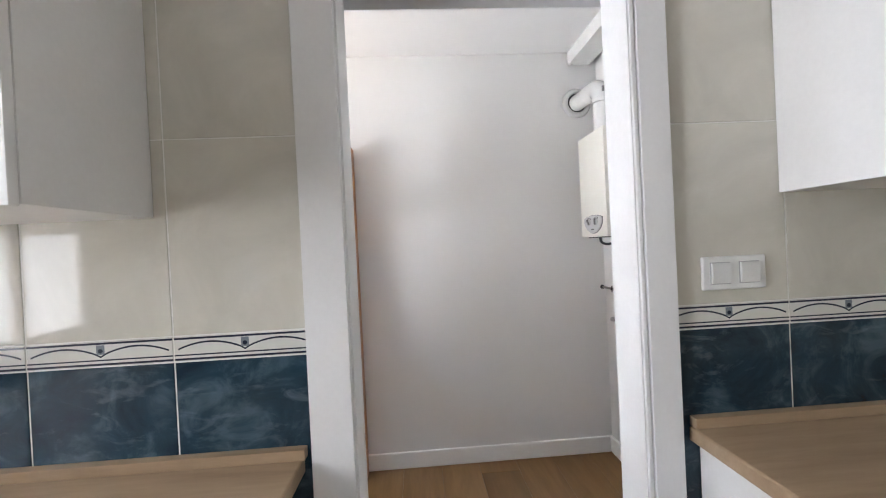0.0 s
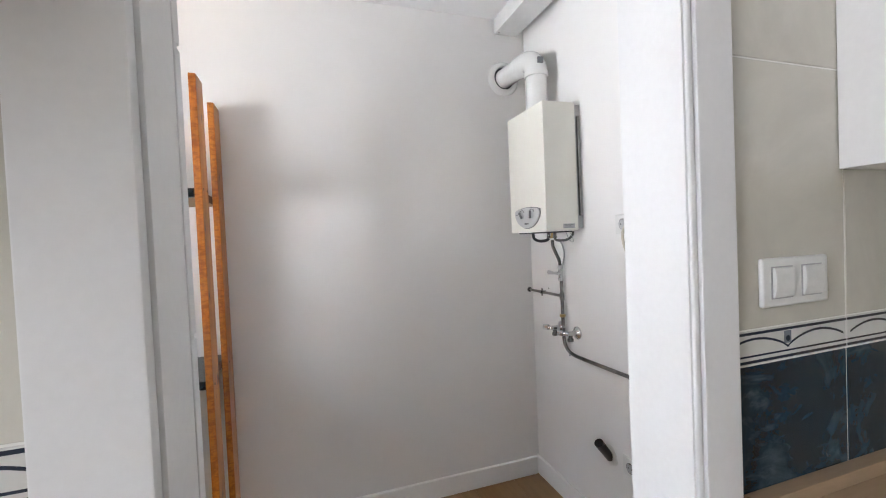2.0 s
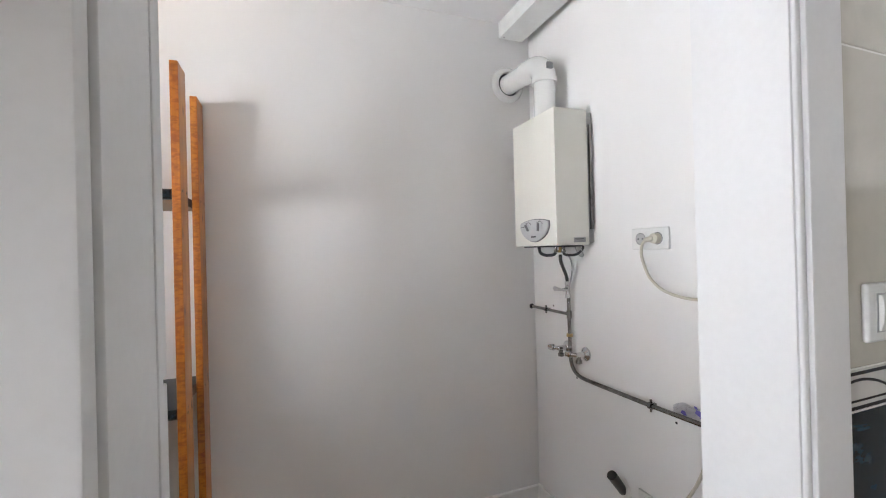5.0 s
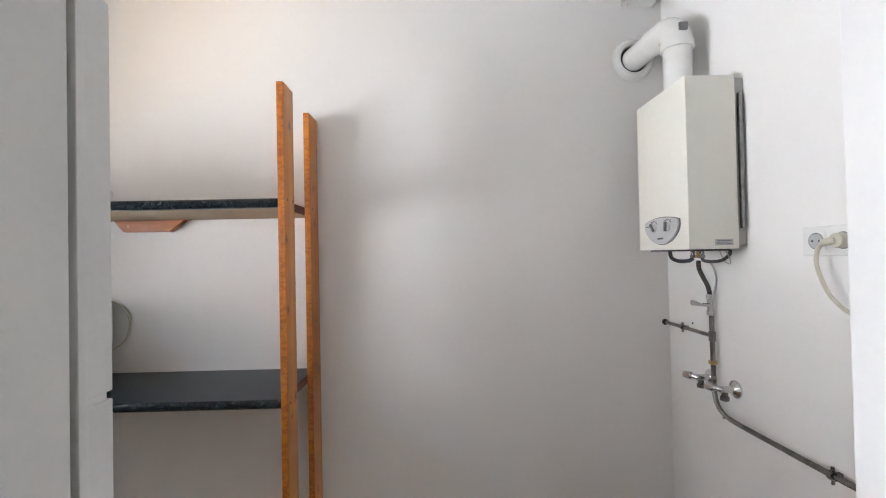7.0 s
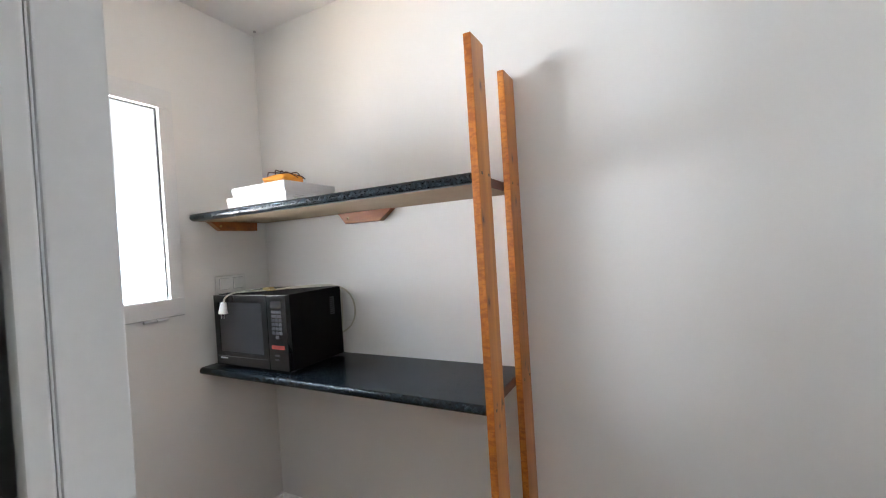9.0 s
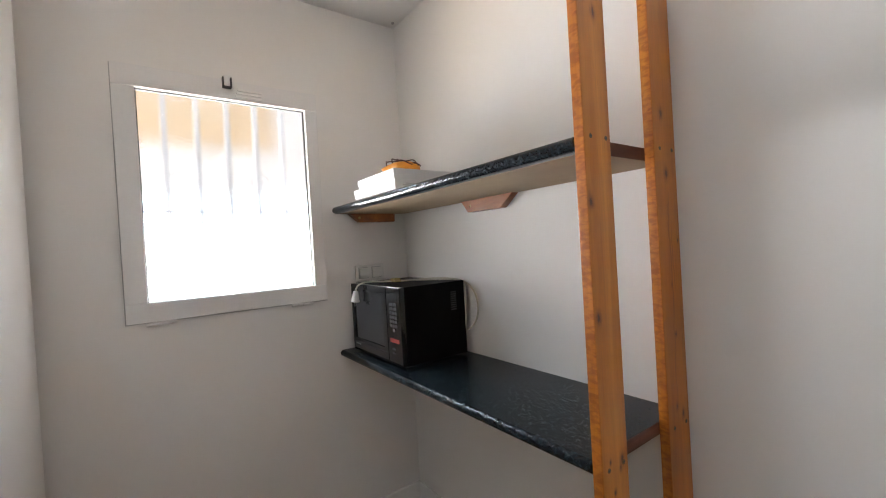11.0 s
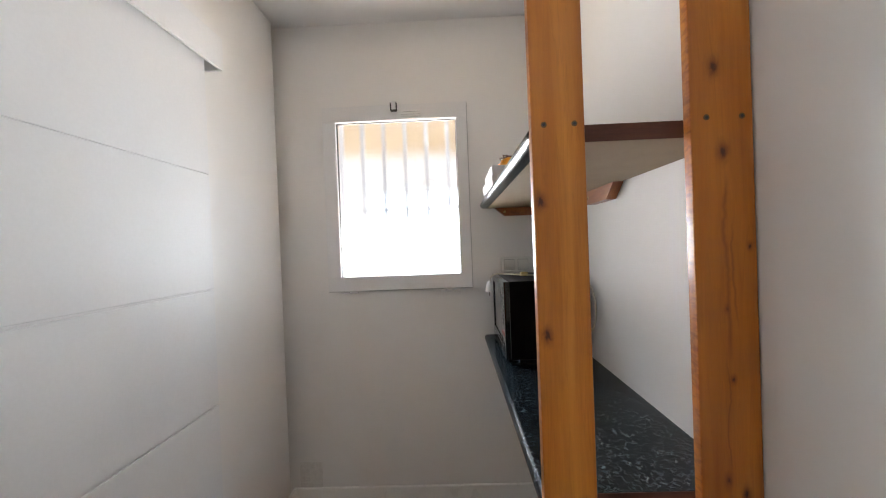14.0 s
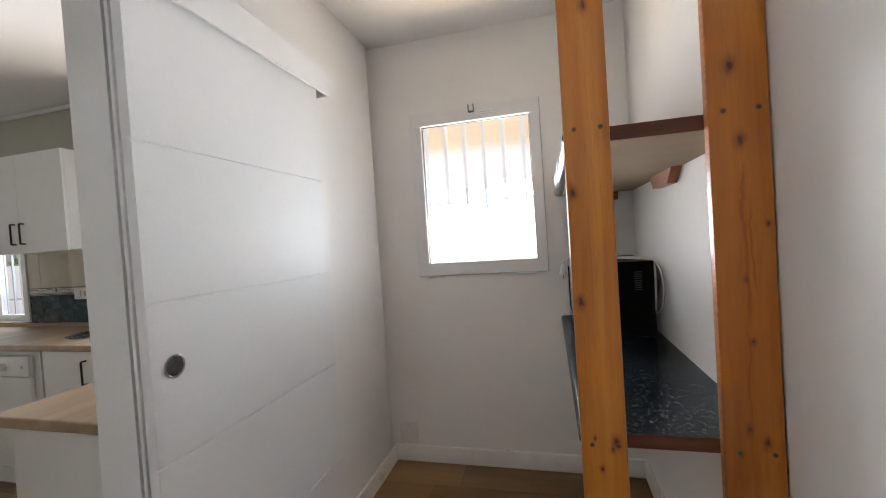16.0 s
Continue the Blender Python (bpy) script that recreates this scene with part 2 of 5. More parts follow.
M_LIST = surface("border_glaze", (0.60, 0.59, 0.56), (0.66, 0.65, 0.62), 0.14, 12.0, 80.0, 0.02)
M_LINE = plain("border_line_blue", (0.022, 0.030, 0.048), 0.2)
M_MOTIF = plain("border_motif_grey", (0.18, 0.20, 0.23), 0.25)
M_OAK = wood("oak_worktop", (0.25, 0.165, 0.10), (0.345, 0.24, 0.15), (0.44, 0.32, 0.21), "X", 0.8, 0.42)
M_FLOOR = wood("laminate_floor", (0.16, 0.083, 0.031), (0.235, 0.13, 0.049), (0.32, 0.188, 0.080), "Y", 0.6, 0.36, rnd=True)
M_FLOORGAP = plain("floor_gap", (0.06, 0.035, 0.02), 0.8)
KN1 = ((2.158, 1.400, 0.010), (2.162, 1.163, 0.0095), (2.219, 0.862, 0.009), (2.211, 0.846, 0.006), (2.187, 0.802, 0.005), (2.200, 1.786, 0.010), (2.176, 0.868, 0.004), (2.19, 0.45, 0.010))
KN2 = ((2.461, 1.618, 0.011), (2.472, 1.472, 0.010), (2.514, 1.307, 0.005), (2.472, 1.200, 0.005), (2.479, 1.077, 0.005), (2.466, 0.903, 0.007), (2.496, 0.877, 0.008), (2.450, 0.852, 0.004), (2.46, 0.4, 0.010))
STREAKS = ((2.476, 1.10, 1.44, 0.0024), (2.485, 1.16, 1.36, 0.0014), (2.470, 0.90, 1.12, 0.0010))
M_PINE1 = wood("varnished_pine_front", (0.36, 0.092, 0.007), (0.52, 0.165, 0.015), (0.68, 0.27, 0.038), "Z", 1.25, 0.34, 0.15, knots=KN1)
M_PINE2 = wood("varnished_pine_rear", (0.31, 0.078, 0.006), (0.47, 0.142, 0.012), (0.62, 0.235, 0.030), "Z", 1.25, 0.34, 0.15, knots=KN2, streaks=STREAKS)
M_PINEB = wood("varnished_pine_bracket", (0.13, 0.034, 0.006), (0.27, 0.075, 0.011), (0.40, 0.13, 0.022), "X", 2.0, 0.35, 0.15)
M_MARBLE = marble_laminate("green_marble_laminate")
M_CHIP = surface("raw_board_underside", (0.29, 0.215, 0.135), (0.35, 0.265, 0.17), 0.75, 8.0, 150.0, 0.2)
M_EDGE = wood("dark_veneer_edge", (0.055, 0.014, 0.007), (0.10, 0.026, 0.012), (0.16, 0.05, 0.022), "Y", 5.0, 0.5)
M_BOILER = surface("boiler_enamel", (0.75, 0.735, 0.66), (0.80, 0.785, 0.72), 0.32, 2.0, 240.0, 0.05)
M_PVC = plain("white_pvc", (0.76, 0.76, 0.74), 0.22, coat=0.3)
M_PLATE = plain("white_plastic", (0.74, 0.74, 0.72), 0.3)
M_GREYP = plain("grey_plastic", (0.42, 0.42, 0.42), 0.4)
M_KNOB = plain("knob_grey", (0.16, 0.16, 0.165), 0.4)
M_PANELG = plain("panel_pale_grey", (0.50, 0.50, 0.50), 0.35)
M_DARKP = plain("dark_plastic", (0.035, 0.035, 0.04), 0.4)
M_BLACKM = surface("black_enamel_case", (0.003, 0.0025, 0.0028), (0.006, 0.005, 0.0055), 0.45, 8.0, 300.0, 0.1, 0.0003)
M_BLACKM.node_tree.nodes["Principled BSDF"].inputs["Specular IOR Level"].default_value = 0.05
M_BLACKG = plain("black_gloss", (0.006, 0.006, 0.007), 0.08)
M_MWGLASS = plain("microwave_window", (0.028, 0.03, 0.034), 0.1)
M_BTN = plain("button_grey", (0.035, 0.038, 0.048), 0.4)
M_RED = plain("red_label", (0.26, 0.03, 0.02), 0.4)
M_CORD = plain("cream_cord", (0.54, 0.51, 0.42), 0.42)
M_TAPE = plain("tan_tape", (0.42, 0.30, 0.12), 0.3)
M_CHROME = surface("chrome", (0.58, 0.58, 0.58), (0.68, 0.68, 0.68), 0.16, 10.0, 120.0, 0.05, metal=1.0)
M_PIPE = surface("tarnished_pipe", (0.11, 0.105, 0.10), (0.36, 0.35, 0.34), 0.24, 22.0, 160.0, 0.15, metal=1.0)
M_BRASS = surface("brass", (0.35, 0.24, 0.10), (0.50, 0.36, 0.16), 0.3, 20.0, 100.0, 0.1, metal=1.0)
M_BRAID = surface("braided_hose", (0.03, 0.03, 0.03), (0.16, 0.16, 0.155), 0.4, 160.0, 420.0, 0.6, metal=0.8)
M_STEEL = surface("brushed_steel", (0.45, 0.44, 0.42), (0.58, 0.57, 0.55), 0.25, 5.0, 200.0, 0.1, metal=1.0, stretch=(1, 8, 1))
M_CARD = surface("white_card", (0.64, 0.64, 0.65), (0.70, 0.70, 0.71), 0.5, 6.0, 90.0, 0.08)
M_ORANGE = surface("orange_cloth", (0.72, 0.26, 0.012), (0.82, 0.33, 0.02), 0.6, 20.0, 300.0, 0.3)
M_STRING = plain("dark_red_string", (0.06, 0.012, 0.010), 0.6)
M_BLACKMET = plain("black_metal", (0.012, 0.012, 0.013), 0.4)
M_UNIT = surface("white_cabinet", (0.74, 0.735, 0.725), (0.785, 0.78, 0.77), 0.36, 2.0, 90.0, 0.04)
M_PUTTY = surface("rough_plaster", (0.66, 0.65, 0.62), (0.80, 0.79, 0.77), 0.8, 40.0, 120.0, 0.9, 0.004)
M_SCREW = plain("browned_screw", (0.16, 0.10, 0.045), 0.4, metal=0.6)
M_GLOSSW = plain("glossy_white", (0.90, 0.90, 0.89), 0.06, coat=1.0)
M_STUB = plain("brown_black_plastic", (0.030, 0.018, 0.014), 0.35)
M_FILM = plain("crumpled_film", (0.62, 0.62, 0.64), 0.12)
M_PURPLE = plain("violet_stain", (0.12, 0.10, 0.42), 0.7)
for m in (M_WALL, M_DOOR, M_TRIM):
    m.node_tree.nodes["Principled BSDF"].inputs["Specular IOR Level"].default_value = 0.25
M_FROST = frosted("frosted_glass")
M_GLASS = clear_glass("clear_glass")
M_BAR = plain("painted_iron", (0.36, 0.38, 0.43), 0.5)
M_OUTWALL = wall_paint("sunlit_render", (0.57, 0.58, 0.60), (0.63, 0.635, 0.65), 0.9)
M_OCHRE = wall_paint("ochre_render", (0.48, 0.375, 0.255), (0.53, 0.42, 0.29), 0.9)
M_GARDEN = wall_paint("limewashed_garden_wall", (0.78, 0.78, 0.77), (0.85, 0.85, 0.84), 0.9)
M_BOUNCE_SKIN = wall_paint("dark_bounce_skin", (0.26, 0.21, 0.15), (0.32, 0.26, 0.19), 0.9)
M_GROUND = surface("concrete_ground", (0.22, 0.205, 0.185), (0.30, 0.28, 0.255), 0.9, 1.0, 30.0, 0.4, 0.004)
M_LEAF = surface("hedge_leaf", (0.045, 0.085, 0.02), (0.09, 0.15, 0.035), 0.6, 3.0, 60.0, 0.1)

# ---- building helpers ----
def box(bm, lo, hi, bev=0.0, seg=2):
    t = bmesh.new()
    bmesh.ops.create_cube(t, size=1.0)
    c = [(p + q) / 2 for p, q in zip(lo, hi)]
    s = [q - p for p, q in zip(lo, hi)]
    for v in t.verts:
        v.co = Vector((c[0] + v.co.x * s[0], c[1] + v.co.y * s[1], c[2] + v.co.z * s[2]))
    if bev > 0:
        bmesh.ops.bevel(t, geom=t.edges[:], offset=bev, segments=seg, profile=0.5, affect="EDGES")
    merge(bm, t)


def merge(bm, t):
    me = bpy.data.meshes.new("tmp")
    t.to_mesh(me)
    t.free()
    bm.from_mesh(me)
    bpy.data.meshes.remove(me)


def cyl(bm, p, q, r, r2=None, seg=24, bev=0.0):
    p, q = Vector(p), Vector(q)
    t = bmesh.new()
    bmesh.ops.create_cone(t, cap_ends=True, segments=seg, radius1=r, radius2=r if r2 is None else r2, depth=(q - p).length)
    if bev:
        rim = [e for e in t.edges if abs(e.verts[0].co.z - e.verts[1].co.z) < 1e-6]
        bmesh.ops.bevel(t, geom=rim, offset=bev, segments=2, profile=0.5, affect="EDGES")
    rot = (q - p).to_track_quat("Z", "Y").to_matrix().to_4x4()
    t.transform(Matrix.Translation((p + q) / 2) @ rot)
    merge(bm, t)


def smooth_path(pts, per=8):
    pts = [Vector(p) for p in pts]
    out = []
    for k in range(len(pts) - 1):
        p0, p1, p2, p3 = pts[max(k - 1, 0)], pts[k], pts[k + 1], pts[min(k + 2, len(pts) - 1)]
        for j in range(per):
            u = j / per
            out.append(0.5 * ((2 * p1) + (p2 - p0) * u + (2 * p0 - 5 * p1 + 4 * p2 - p3) * u * u + (3 * p1 - p0 - 3 * p2 + p3) * u ** 3))
    out.append(pts[-1])
    return out


def tube(bm, pts, r, seg=10, per=8):
    path = smooth_path(pts, per) if per > 1 else [Vector(p) for p in pts]
    rings, up = [], None
    for k, p in enumerate(path):
        d = (path[min(k + 1, len(path) - 1)] - path[max(k - 1, 0)]).normalized()
        if up is None:
            up = d.orthogonal().normalized()
        up = (up - d * up.dot(d)).normalized()
        side = d.cross(up)
        rr = r(k / (len(path) - 1)) if callable(r) else r
        rings.append([bm.verts.new(p + (up * math.cos(a) + side * math.sin(a)) * rr) for a in (2 * math.pi * j / seg for j in range(seg))])
    for a, b in zip(rings, rings[1:]):
        for j in range(seg):
            bm.faces.new((a[j], a[(j + 1) % seg], b[(j + 1) % seg], b[j]))
    bm.faces.new(rings[0][::-1])
    bm.faces.new(rings[-1])


def prism(bm, outline, axis, lo, hi, bev=0.0):
    """A flat outline, given in the two other axes, drawn out along one axis."""
    def place(u, v, w):
        return {"x": (w, u, v), "y": (u, w, v), "z": (u, v, w)}[axis]
    t = bmesh.new()
    a = [t.verts.new(place(u, v, lo)) for u, v in outline]
    b = [t.verts.new(place(u, v, hi)) for u, v in outline]
    t.faces.new(a)
    t.faces.new(b[::-1])
    k = len(outline)
    for j in range(k):
        t.faces.new((a[j], b[j], b[(j + 1) % k], a[(j + 1) % k]))
    bmesh.ops.recalc_face_normals(t, faces=t.faces[:])
    if bev:
        bmesh.ops.bevel(t, geom=t.edges[:], offset=bev, segments=2, profile=0.5, affect="EDGES")
    merge(bm, t)


def weighted_normals(me):
    """Keep large flat faces flat and let only their rounded edges shade smoothly."""
    near = [[] for v in me.vertices]
    for f in me.polygons:
        for v in f.vertices:
            near[v].append((f.normal.copy(), f.area))
    out = []
    for f in me.polygons:
        n0 = f.normal.copy()
        for v in f.vertices:
            total = Vector((0, 0, 0))
            for n1, area in near[v]:
                if n0.dot(n1) > 0.78:
                    total += n1 * area
            out.append(total.normalized() if total.length > 0 else n0)
    me.normals_split_custom_set(out)


def part(name, bm, material, parent=None, label="", soft=False):
    bmesh.ops.recalc_face_normals(bm, faces=bm.faces[:])
    me = bpy.data.meshes.new(name)
    bm.to_mesh(me)
    bm.free()
    me.materials.append(material)
    if soft:
        for f in me.polygons:
            f.use_smooth = True
        me.set_sharp_from_angle(angle=radians(38))
        weighted_normals(me)
    ob = new(name, me)
    if parent is not None:
        ob.parent = parent
    if label:
        ob["label"] = label
    return ob


def one(name, lo, hi, material, parent=None, label="", bev=0.0):
    bm = bmesh.new()
    box(bm, lo, hi, bev)
    return part(name, bm, material, parent, label, bev > 0)


def thing(name, label, category, group=""):
    return tagged(new(name), label, category, group)


def slab(name, axis, lo, hi, u, z, holes, material):
    """A wall across one axis between lo and hi, along u and z, with openings (u0, u1, z0, z1) through it."""
    us = sorted({u[0], u[1], *[h[0] for h in holes], *[h[1] for h in holes]})
    zs = sorted({z[0], z[1], *[h[2] for h in holes], *[h[3] for h in holes]})
    def solid(i, j):
        if not (0 <= i < len(us) - 1 and 0 <= j < len(zs) - 1):
            return False
        cu, cz = (us[i] + us[i + 1]) / 2, (zs[j] + zs[j + 1]) / 2
        return not any(h[0] < cu < h[1] and h[2] < cz < h[3] for h in holes)
    bm = bmesh.new()
    known = {}
    def vert(w, a, c):
        key = (w, a, c)
        if key not in known:
            known[key] = bm.verts.new((w, a, c) if axis == "x" else (a, w, c))
        return known[key]
    for i in range(len(us) - 1):
        for j in range(len(zs) - 1):
            if not solid(i, j):
                continue
            a, b, c, d = us[i], us[i + 1], zs[j], zs[j + 1]
            for w in (lo, hi):
                bm.faces.new([vert(w, *p) for p in ((a, c), (b, c), (b, d), (a, d))])
            for di, dj, e in ((-1, 0, ((a, c), (a, d))), (1, 0, ((b, c), (b, d))), (0, -1, ((a, c), (b, c))), (0, 1, ((a, d), (b, d)))):
                if not solid(i + di, j + dj):
                    (p, q), (r, s) = e
                    bm.faces.new([vert(lo, p, q), vert(lo, r, s), vert(hi, r, s), vert(hi, p, q)])
    ob = part(name, bm, material)
    return tagged(ob, kind="structure")


# ---- the rooms ----
XW, XR, YB, YN, ZC = -1.452, 1.38, 2.53, 1.142, 2.46
ZF = 0.020
KX, KY0, KY1, KXR = -1.402, -2.90, 1.04, 2.10
DX0, DX1, DZ = 0.085, 0.758, 1.995
WIN = (1.372, 2.087, 1.120, 2.034)
KWA = (-2.62, -1.78, 0.90, 2.08)
KWB = (-0.26, 0.50, 0.97, 2.03)
KWC = (0.05, 1.15, 0.30, 2.15)

slab("wall_back", "y", YB, YB + 0.15, (XW - 0.25, XR + 0.15), (-0.1, ZC), [], M_WALL)
slab("wall_right", "x", XR, XR + 0.15, (YN, YB), (-0.1, ZC), [], M_WALL)
slab("wall_window", "x", XW - 0.12, XW, (YN - 0.05, YB), (-0.1, ZC), [WIN], M_WALL)
# unseen dark skin, added to cut lamp bounce onto the facade
slab("outer_bounce_skin", "x", XW - 0.135, XW - 0.1204, (1.09, YB + 0.15), (-0.1, ZC), [WIN], M_BOUNCE_SKIN)
slab("wall_between", "y", 1.048, YN, (KX, KXR), (-0.1, ZC), [(DX0 - 0.012, DX1 + 0.012, -0.1, DZ + 0.012)], M_WALL)
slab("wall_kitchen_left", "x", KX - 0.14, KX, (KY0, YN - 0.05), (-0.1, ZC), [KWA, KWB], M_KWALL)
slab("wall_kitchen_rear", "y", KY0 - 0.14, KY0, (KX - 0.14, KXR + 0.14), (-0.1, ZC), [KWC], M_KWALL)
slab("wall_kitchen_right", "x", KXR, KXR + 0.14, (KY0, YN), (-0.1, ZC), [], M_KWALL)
bm = bmesh.new()
box(bm, (XW - 0.25, KY0 - 0.14, ZC), (KXR + 0.14, YB + 0.15, ZC + 0.15))
tagged(part("ceiling", bm, M_CEIL), "flat white painted ceiling", kind="structure")
bm = bmesh.new()
box(bm, (XW - 0.12, KY0, -0.10), (KXR, YB, ZF - 0.008))
floor = tagged(part("floor", bm, M_FLOORGAP), "brown wood laminate floor laid in long planks", kind="structure")
bm = bmesh.new()
box(bm, (-60, -60, -0.30), (60, 60, -0.12))
tagged(part("ground", bm, M_GROUND), "pale concrete ground outside", kind="structure")

# door lining, casings
bm = bmesh.new()
box(bm, (DX0 - 0.012, 1.0385, ZF + 0.0005), (DX0, 1.1435, DZ), 0.0015)
box(bm, (DX1, 1.024, ZF + 0.0005), (DX1 + 0.012, 1.150, DZ), 0.0015)
box(bm, (DX0 - 0.012, 1.022, DZ), (DX1 + 0.012, 1.150, DZ + 0.012), 0.0015)
tagged(part("door_lining", bm, M_TRIM, None, "", True), "smooth white lining boards of the doorway", kind="structure")
for nm, x0, x1 in (("casing_left", DX0 - 0.100, DX0 - 0.0045), ("casing_right", DX1 + 0.004, DX1 + 0.092)):
    bm = bmesh.new()
    if nm == "casing_left":
        box(bm, (x0, 1.016, ZF + 0.0005), (x1, 1.0375, DZ + 0.008), 0.003)
    else:
        box(bm, (x0 + 0.015, 1.016, ZF + 0.0005), (x1, 1.0375, DZ + 0.008), 0.003)
        box(bm, (x0, 1.020, ZF + 0.0005), (x0 + 0.0135, 1.0375, DZ + 0.008), 0.004, 3)
    tagged(part(nm, bm, M_TRIM, None, "", True), "plain white lacquered door casing", kind="structure")
bm = bmesh.new()
box(bm, (DX0 - 0.100, 1.016, DZ + 0.0085), (DX1 + 0.092, 1.0375, DZ + 0.092), 0.003)
tagged(part("casing_head", bm, M_TRIM, None, "", True), "plain white lacquered door casing", kind="structure")
bm = bmesh.new()
box(bm, (DX0 - 0.012, 1.1520, ZF + 0.0005), (DX0 - 0.0005, 1.1625, DZ), 0.002)
tagged(part("door_stop", bm, M_TRIM, None, "", True), "white bead between lining and sliding door", kind="structure")

# skirtings
def skirting(name, outline_pts):
    bm = bmesh.new()
    for (x0, y0), (x1, y1) in outline_pts:
        box(bm, (min(x0, x1), min(y0, y1), ZF + 0.0005), (max(x0, x1), max(y0, y1), 0.118), 0.006, 3)
    tagged(part(name, bm, M_SKIRT, None, "", True), "white painted skirting with a rounded top, scuffed along the floor", kind="structure")


skirting("baseboard_back", [((XW + 0.017, YB - 0.017), (XR - 0.017, YB - 0.0005))])
skirting("baseboard_right", [((XR - 0.017, YN + 0.001), (XR - 0.0005, YB - 0.001))])
skirting("baseboard_window", [((XW + 0.0005, YN + 0.001), (XW + 0.017, YB - 0.001))])
skirting("baseboard_near", [((XW + 0.017, YN + 0.0005), (DX0 - 0.014, YN + 0.017)), ((DX1 + 0.014, YN + 0.0005), (XR - 0.017, YN + 0.017))])

# crown moulding of the kitchen
bm = bmesh.new()
box(bm, (KX + 0.001, KY0, ZC - 0.03), (KX + 0.03, 1.036, ZC - 0.001), 0.008)
tagged(part("crown_moulding", bm, M_TRIM, None, "", True), "narrow white ceiling moulding", kind="structure")

# ---- pantry window ----
y0, y1, z0, z1 = WIN
win = tagged(new("window_1"), "white hinged window with a frosted pane, glowing with daylight", kind="structure")
def ring(bm, x0, x1, outer, inner, bev=0.002):
    oy0, oy1, oz0, oz1 = outer
    iy0, iy1, iz0, iz1 = inner
    box(bm, (x0, oy0, oz0), (x1, oy1, iz0), bev)
    box(bm, (x0, oy0, iz1), (x1, oy1, oz1), bev)
    box(bm, (x0, oy0, iz0), (x1, iy0, iz1), bev)
    box(bm, (x0, iy1, iz0), (x1, oy1, iz1), bev)
bm = bmesh.new()
ring(bm, XW + 0.0030, XW + 0.020, (1.367, 2.092, 1.114, 2.040), (1.433, 2.038, 1.184, 1.963))
part("window_frame", bm, M_TRIM, win, "", True)
# grey ring drawn for the shadow line where frame meets wall
bm = bmesh.new()
ring(bm, XW + 0.0003, XW + 0.0028, (1.3635, 2.0958, 1.1095, 2.0430), (1.434, 2.037, 1.185, 1.962), 0.0)
part("shadow_line_ring", bm, M_GREYP, win, "thin grey ring painted as shadow line round the frame")
bm = bmesh.new()
ring(bm, XW - 0.0180, XW + 0.0001, (1.3735, 2.0855, 1.1215, 2.0325), (1.4330, 2.0380, 1.1840, 1.9630), 0.0)
part("window_lining", bm, M_TRIM, win)
bm = bmesh.new()
ring(bm, XW - 0.0112, XW - 0.0012, (1.4332, 2.0378, 1.1842, 1.9628), (1.4372, 2.0338, 1.1868, 1.9588), 0.0)
part("window_gasket", bm, M_BLACKMET, win, "thin dark rubber gasket")
pane = one("pane", (XW - 0.0172, 1.4333, 1.1843), (XW - 0.0115, 2.0377, 1.9627), M_FROST, win)
pane.visible_shadow = False
for yy in (1.470, 1.980):
    bm = bmesh.new()
    cyl(bm, (XW + 0.014, yy - 0.046, 1.106), (XW + 0.014, yy - 0.001, 1.106), 0.0065, seg=14, bev=0.001)
    cyl(bm, (XW + 0.014, yy + 0.001, 1.106), (XW + 0.014, yy + 0.046, 1.106), 0.0065, seg=14, bev=0.001)
    part("hinge", bm, M_TRIM, win, "white barrel hinge", True)
bm = bmesh.new()
box(bm, (XW + 0.0202, 1.716, 2.004), (XW + 0.0235, 1.748, 2.046), 0.001)
box(bm, (XW + 0.0236, 1.716, 2.004), (XW + 0.046, 1.7195, 2.044), 0.001)
box(bm, (XW + 0.0236, 1.7445, 2.004), (XW + 0.046, 1.748, 2.044), 0.001)
box(bm, (XW + 0.0236, 1.7196, 2.004), (XW + 0.046, 1.7444, 2.0075), 0.001)
lt = part("latch", bm, M_BLACKMET, win, "small black metal latch", True)
one("latch_tongue", (XW + 0.0237, 1.7215, 2.009), (XW + 0.041, 1.7425, 2.052), M_TRIM, lt, "white latch tongue", 0.004)

# thin white strips modelled in place of a glint on the frame
for k in range(3):
    one("glint_strip", (XW + 0.0202, 1.762 + 0.004 * k, 1.976 + 0.0125 * k), (XW + 0.0262, 1.862, 1.9820 + 0.0135 * k), M_GLOSSW, win, "raised white strip standing in for a glint")

# grille outside the pantry window
def grille(label, x, y0, y1, z0, z1, count, rails, wall_x, r=0.007):
    g = thing("window_grille", label, "window grille")
    for yy in (y0 - 0.02, y1 + 0.008):
        for zz in (rails[0], rails[-1]):
            one("wall_anchor", (x - 0.012, yy, zz - 0.006), (wall_x - 0.0003, yy + 0.012, zz + 0.006), M_BAR, g)
    for k in range(count):
        yy = y0 + (k + 0.5) * (y1 - y0) / count
        one("bar", (x - r, yy - r, z0), (x + r, yy + r, z1), M_BAR, g)
    for zz in rails:
        one("rail", (x - r - 0.006, y0, zz - 0.008), (x - r - 0.0005, y1, zz + 0.008), M_BAR, g)
    return g


g = grille("iron window grille with scrolls behind frosted glass", XW - 0.19, 1.3475, 2.1665, 1.47, 2.20, 7, (1.535, 2.19), XW - 0.1355, 0.010)
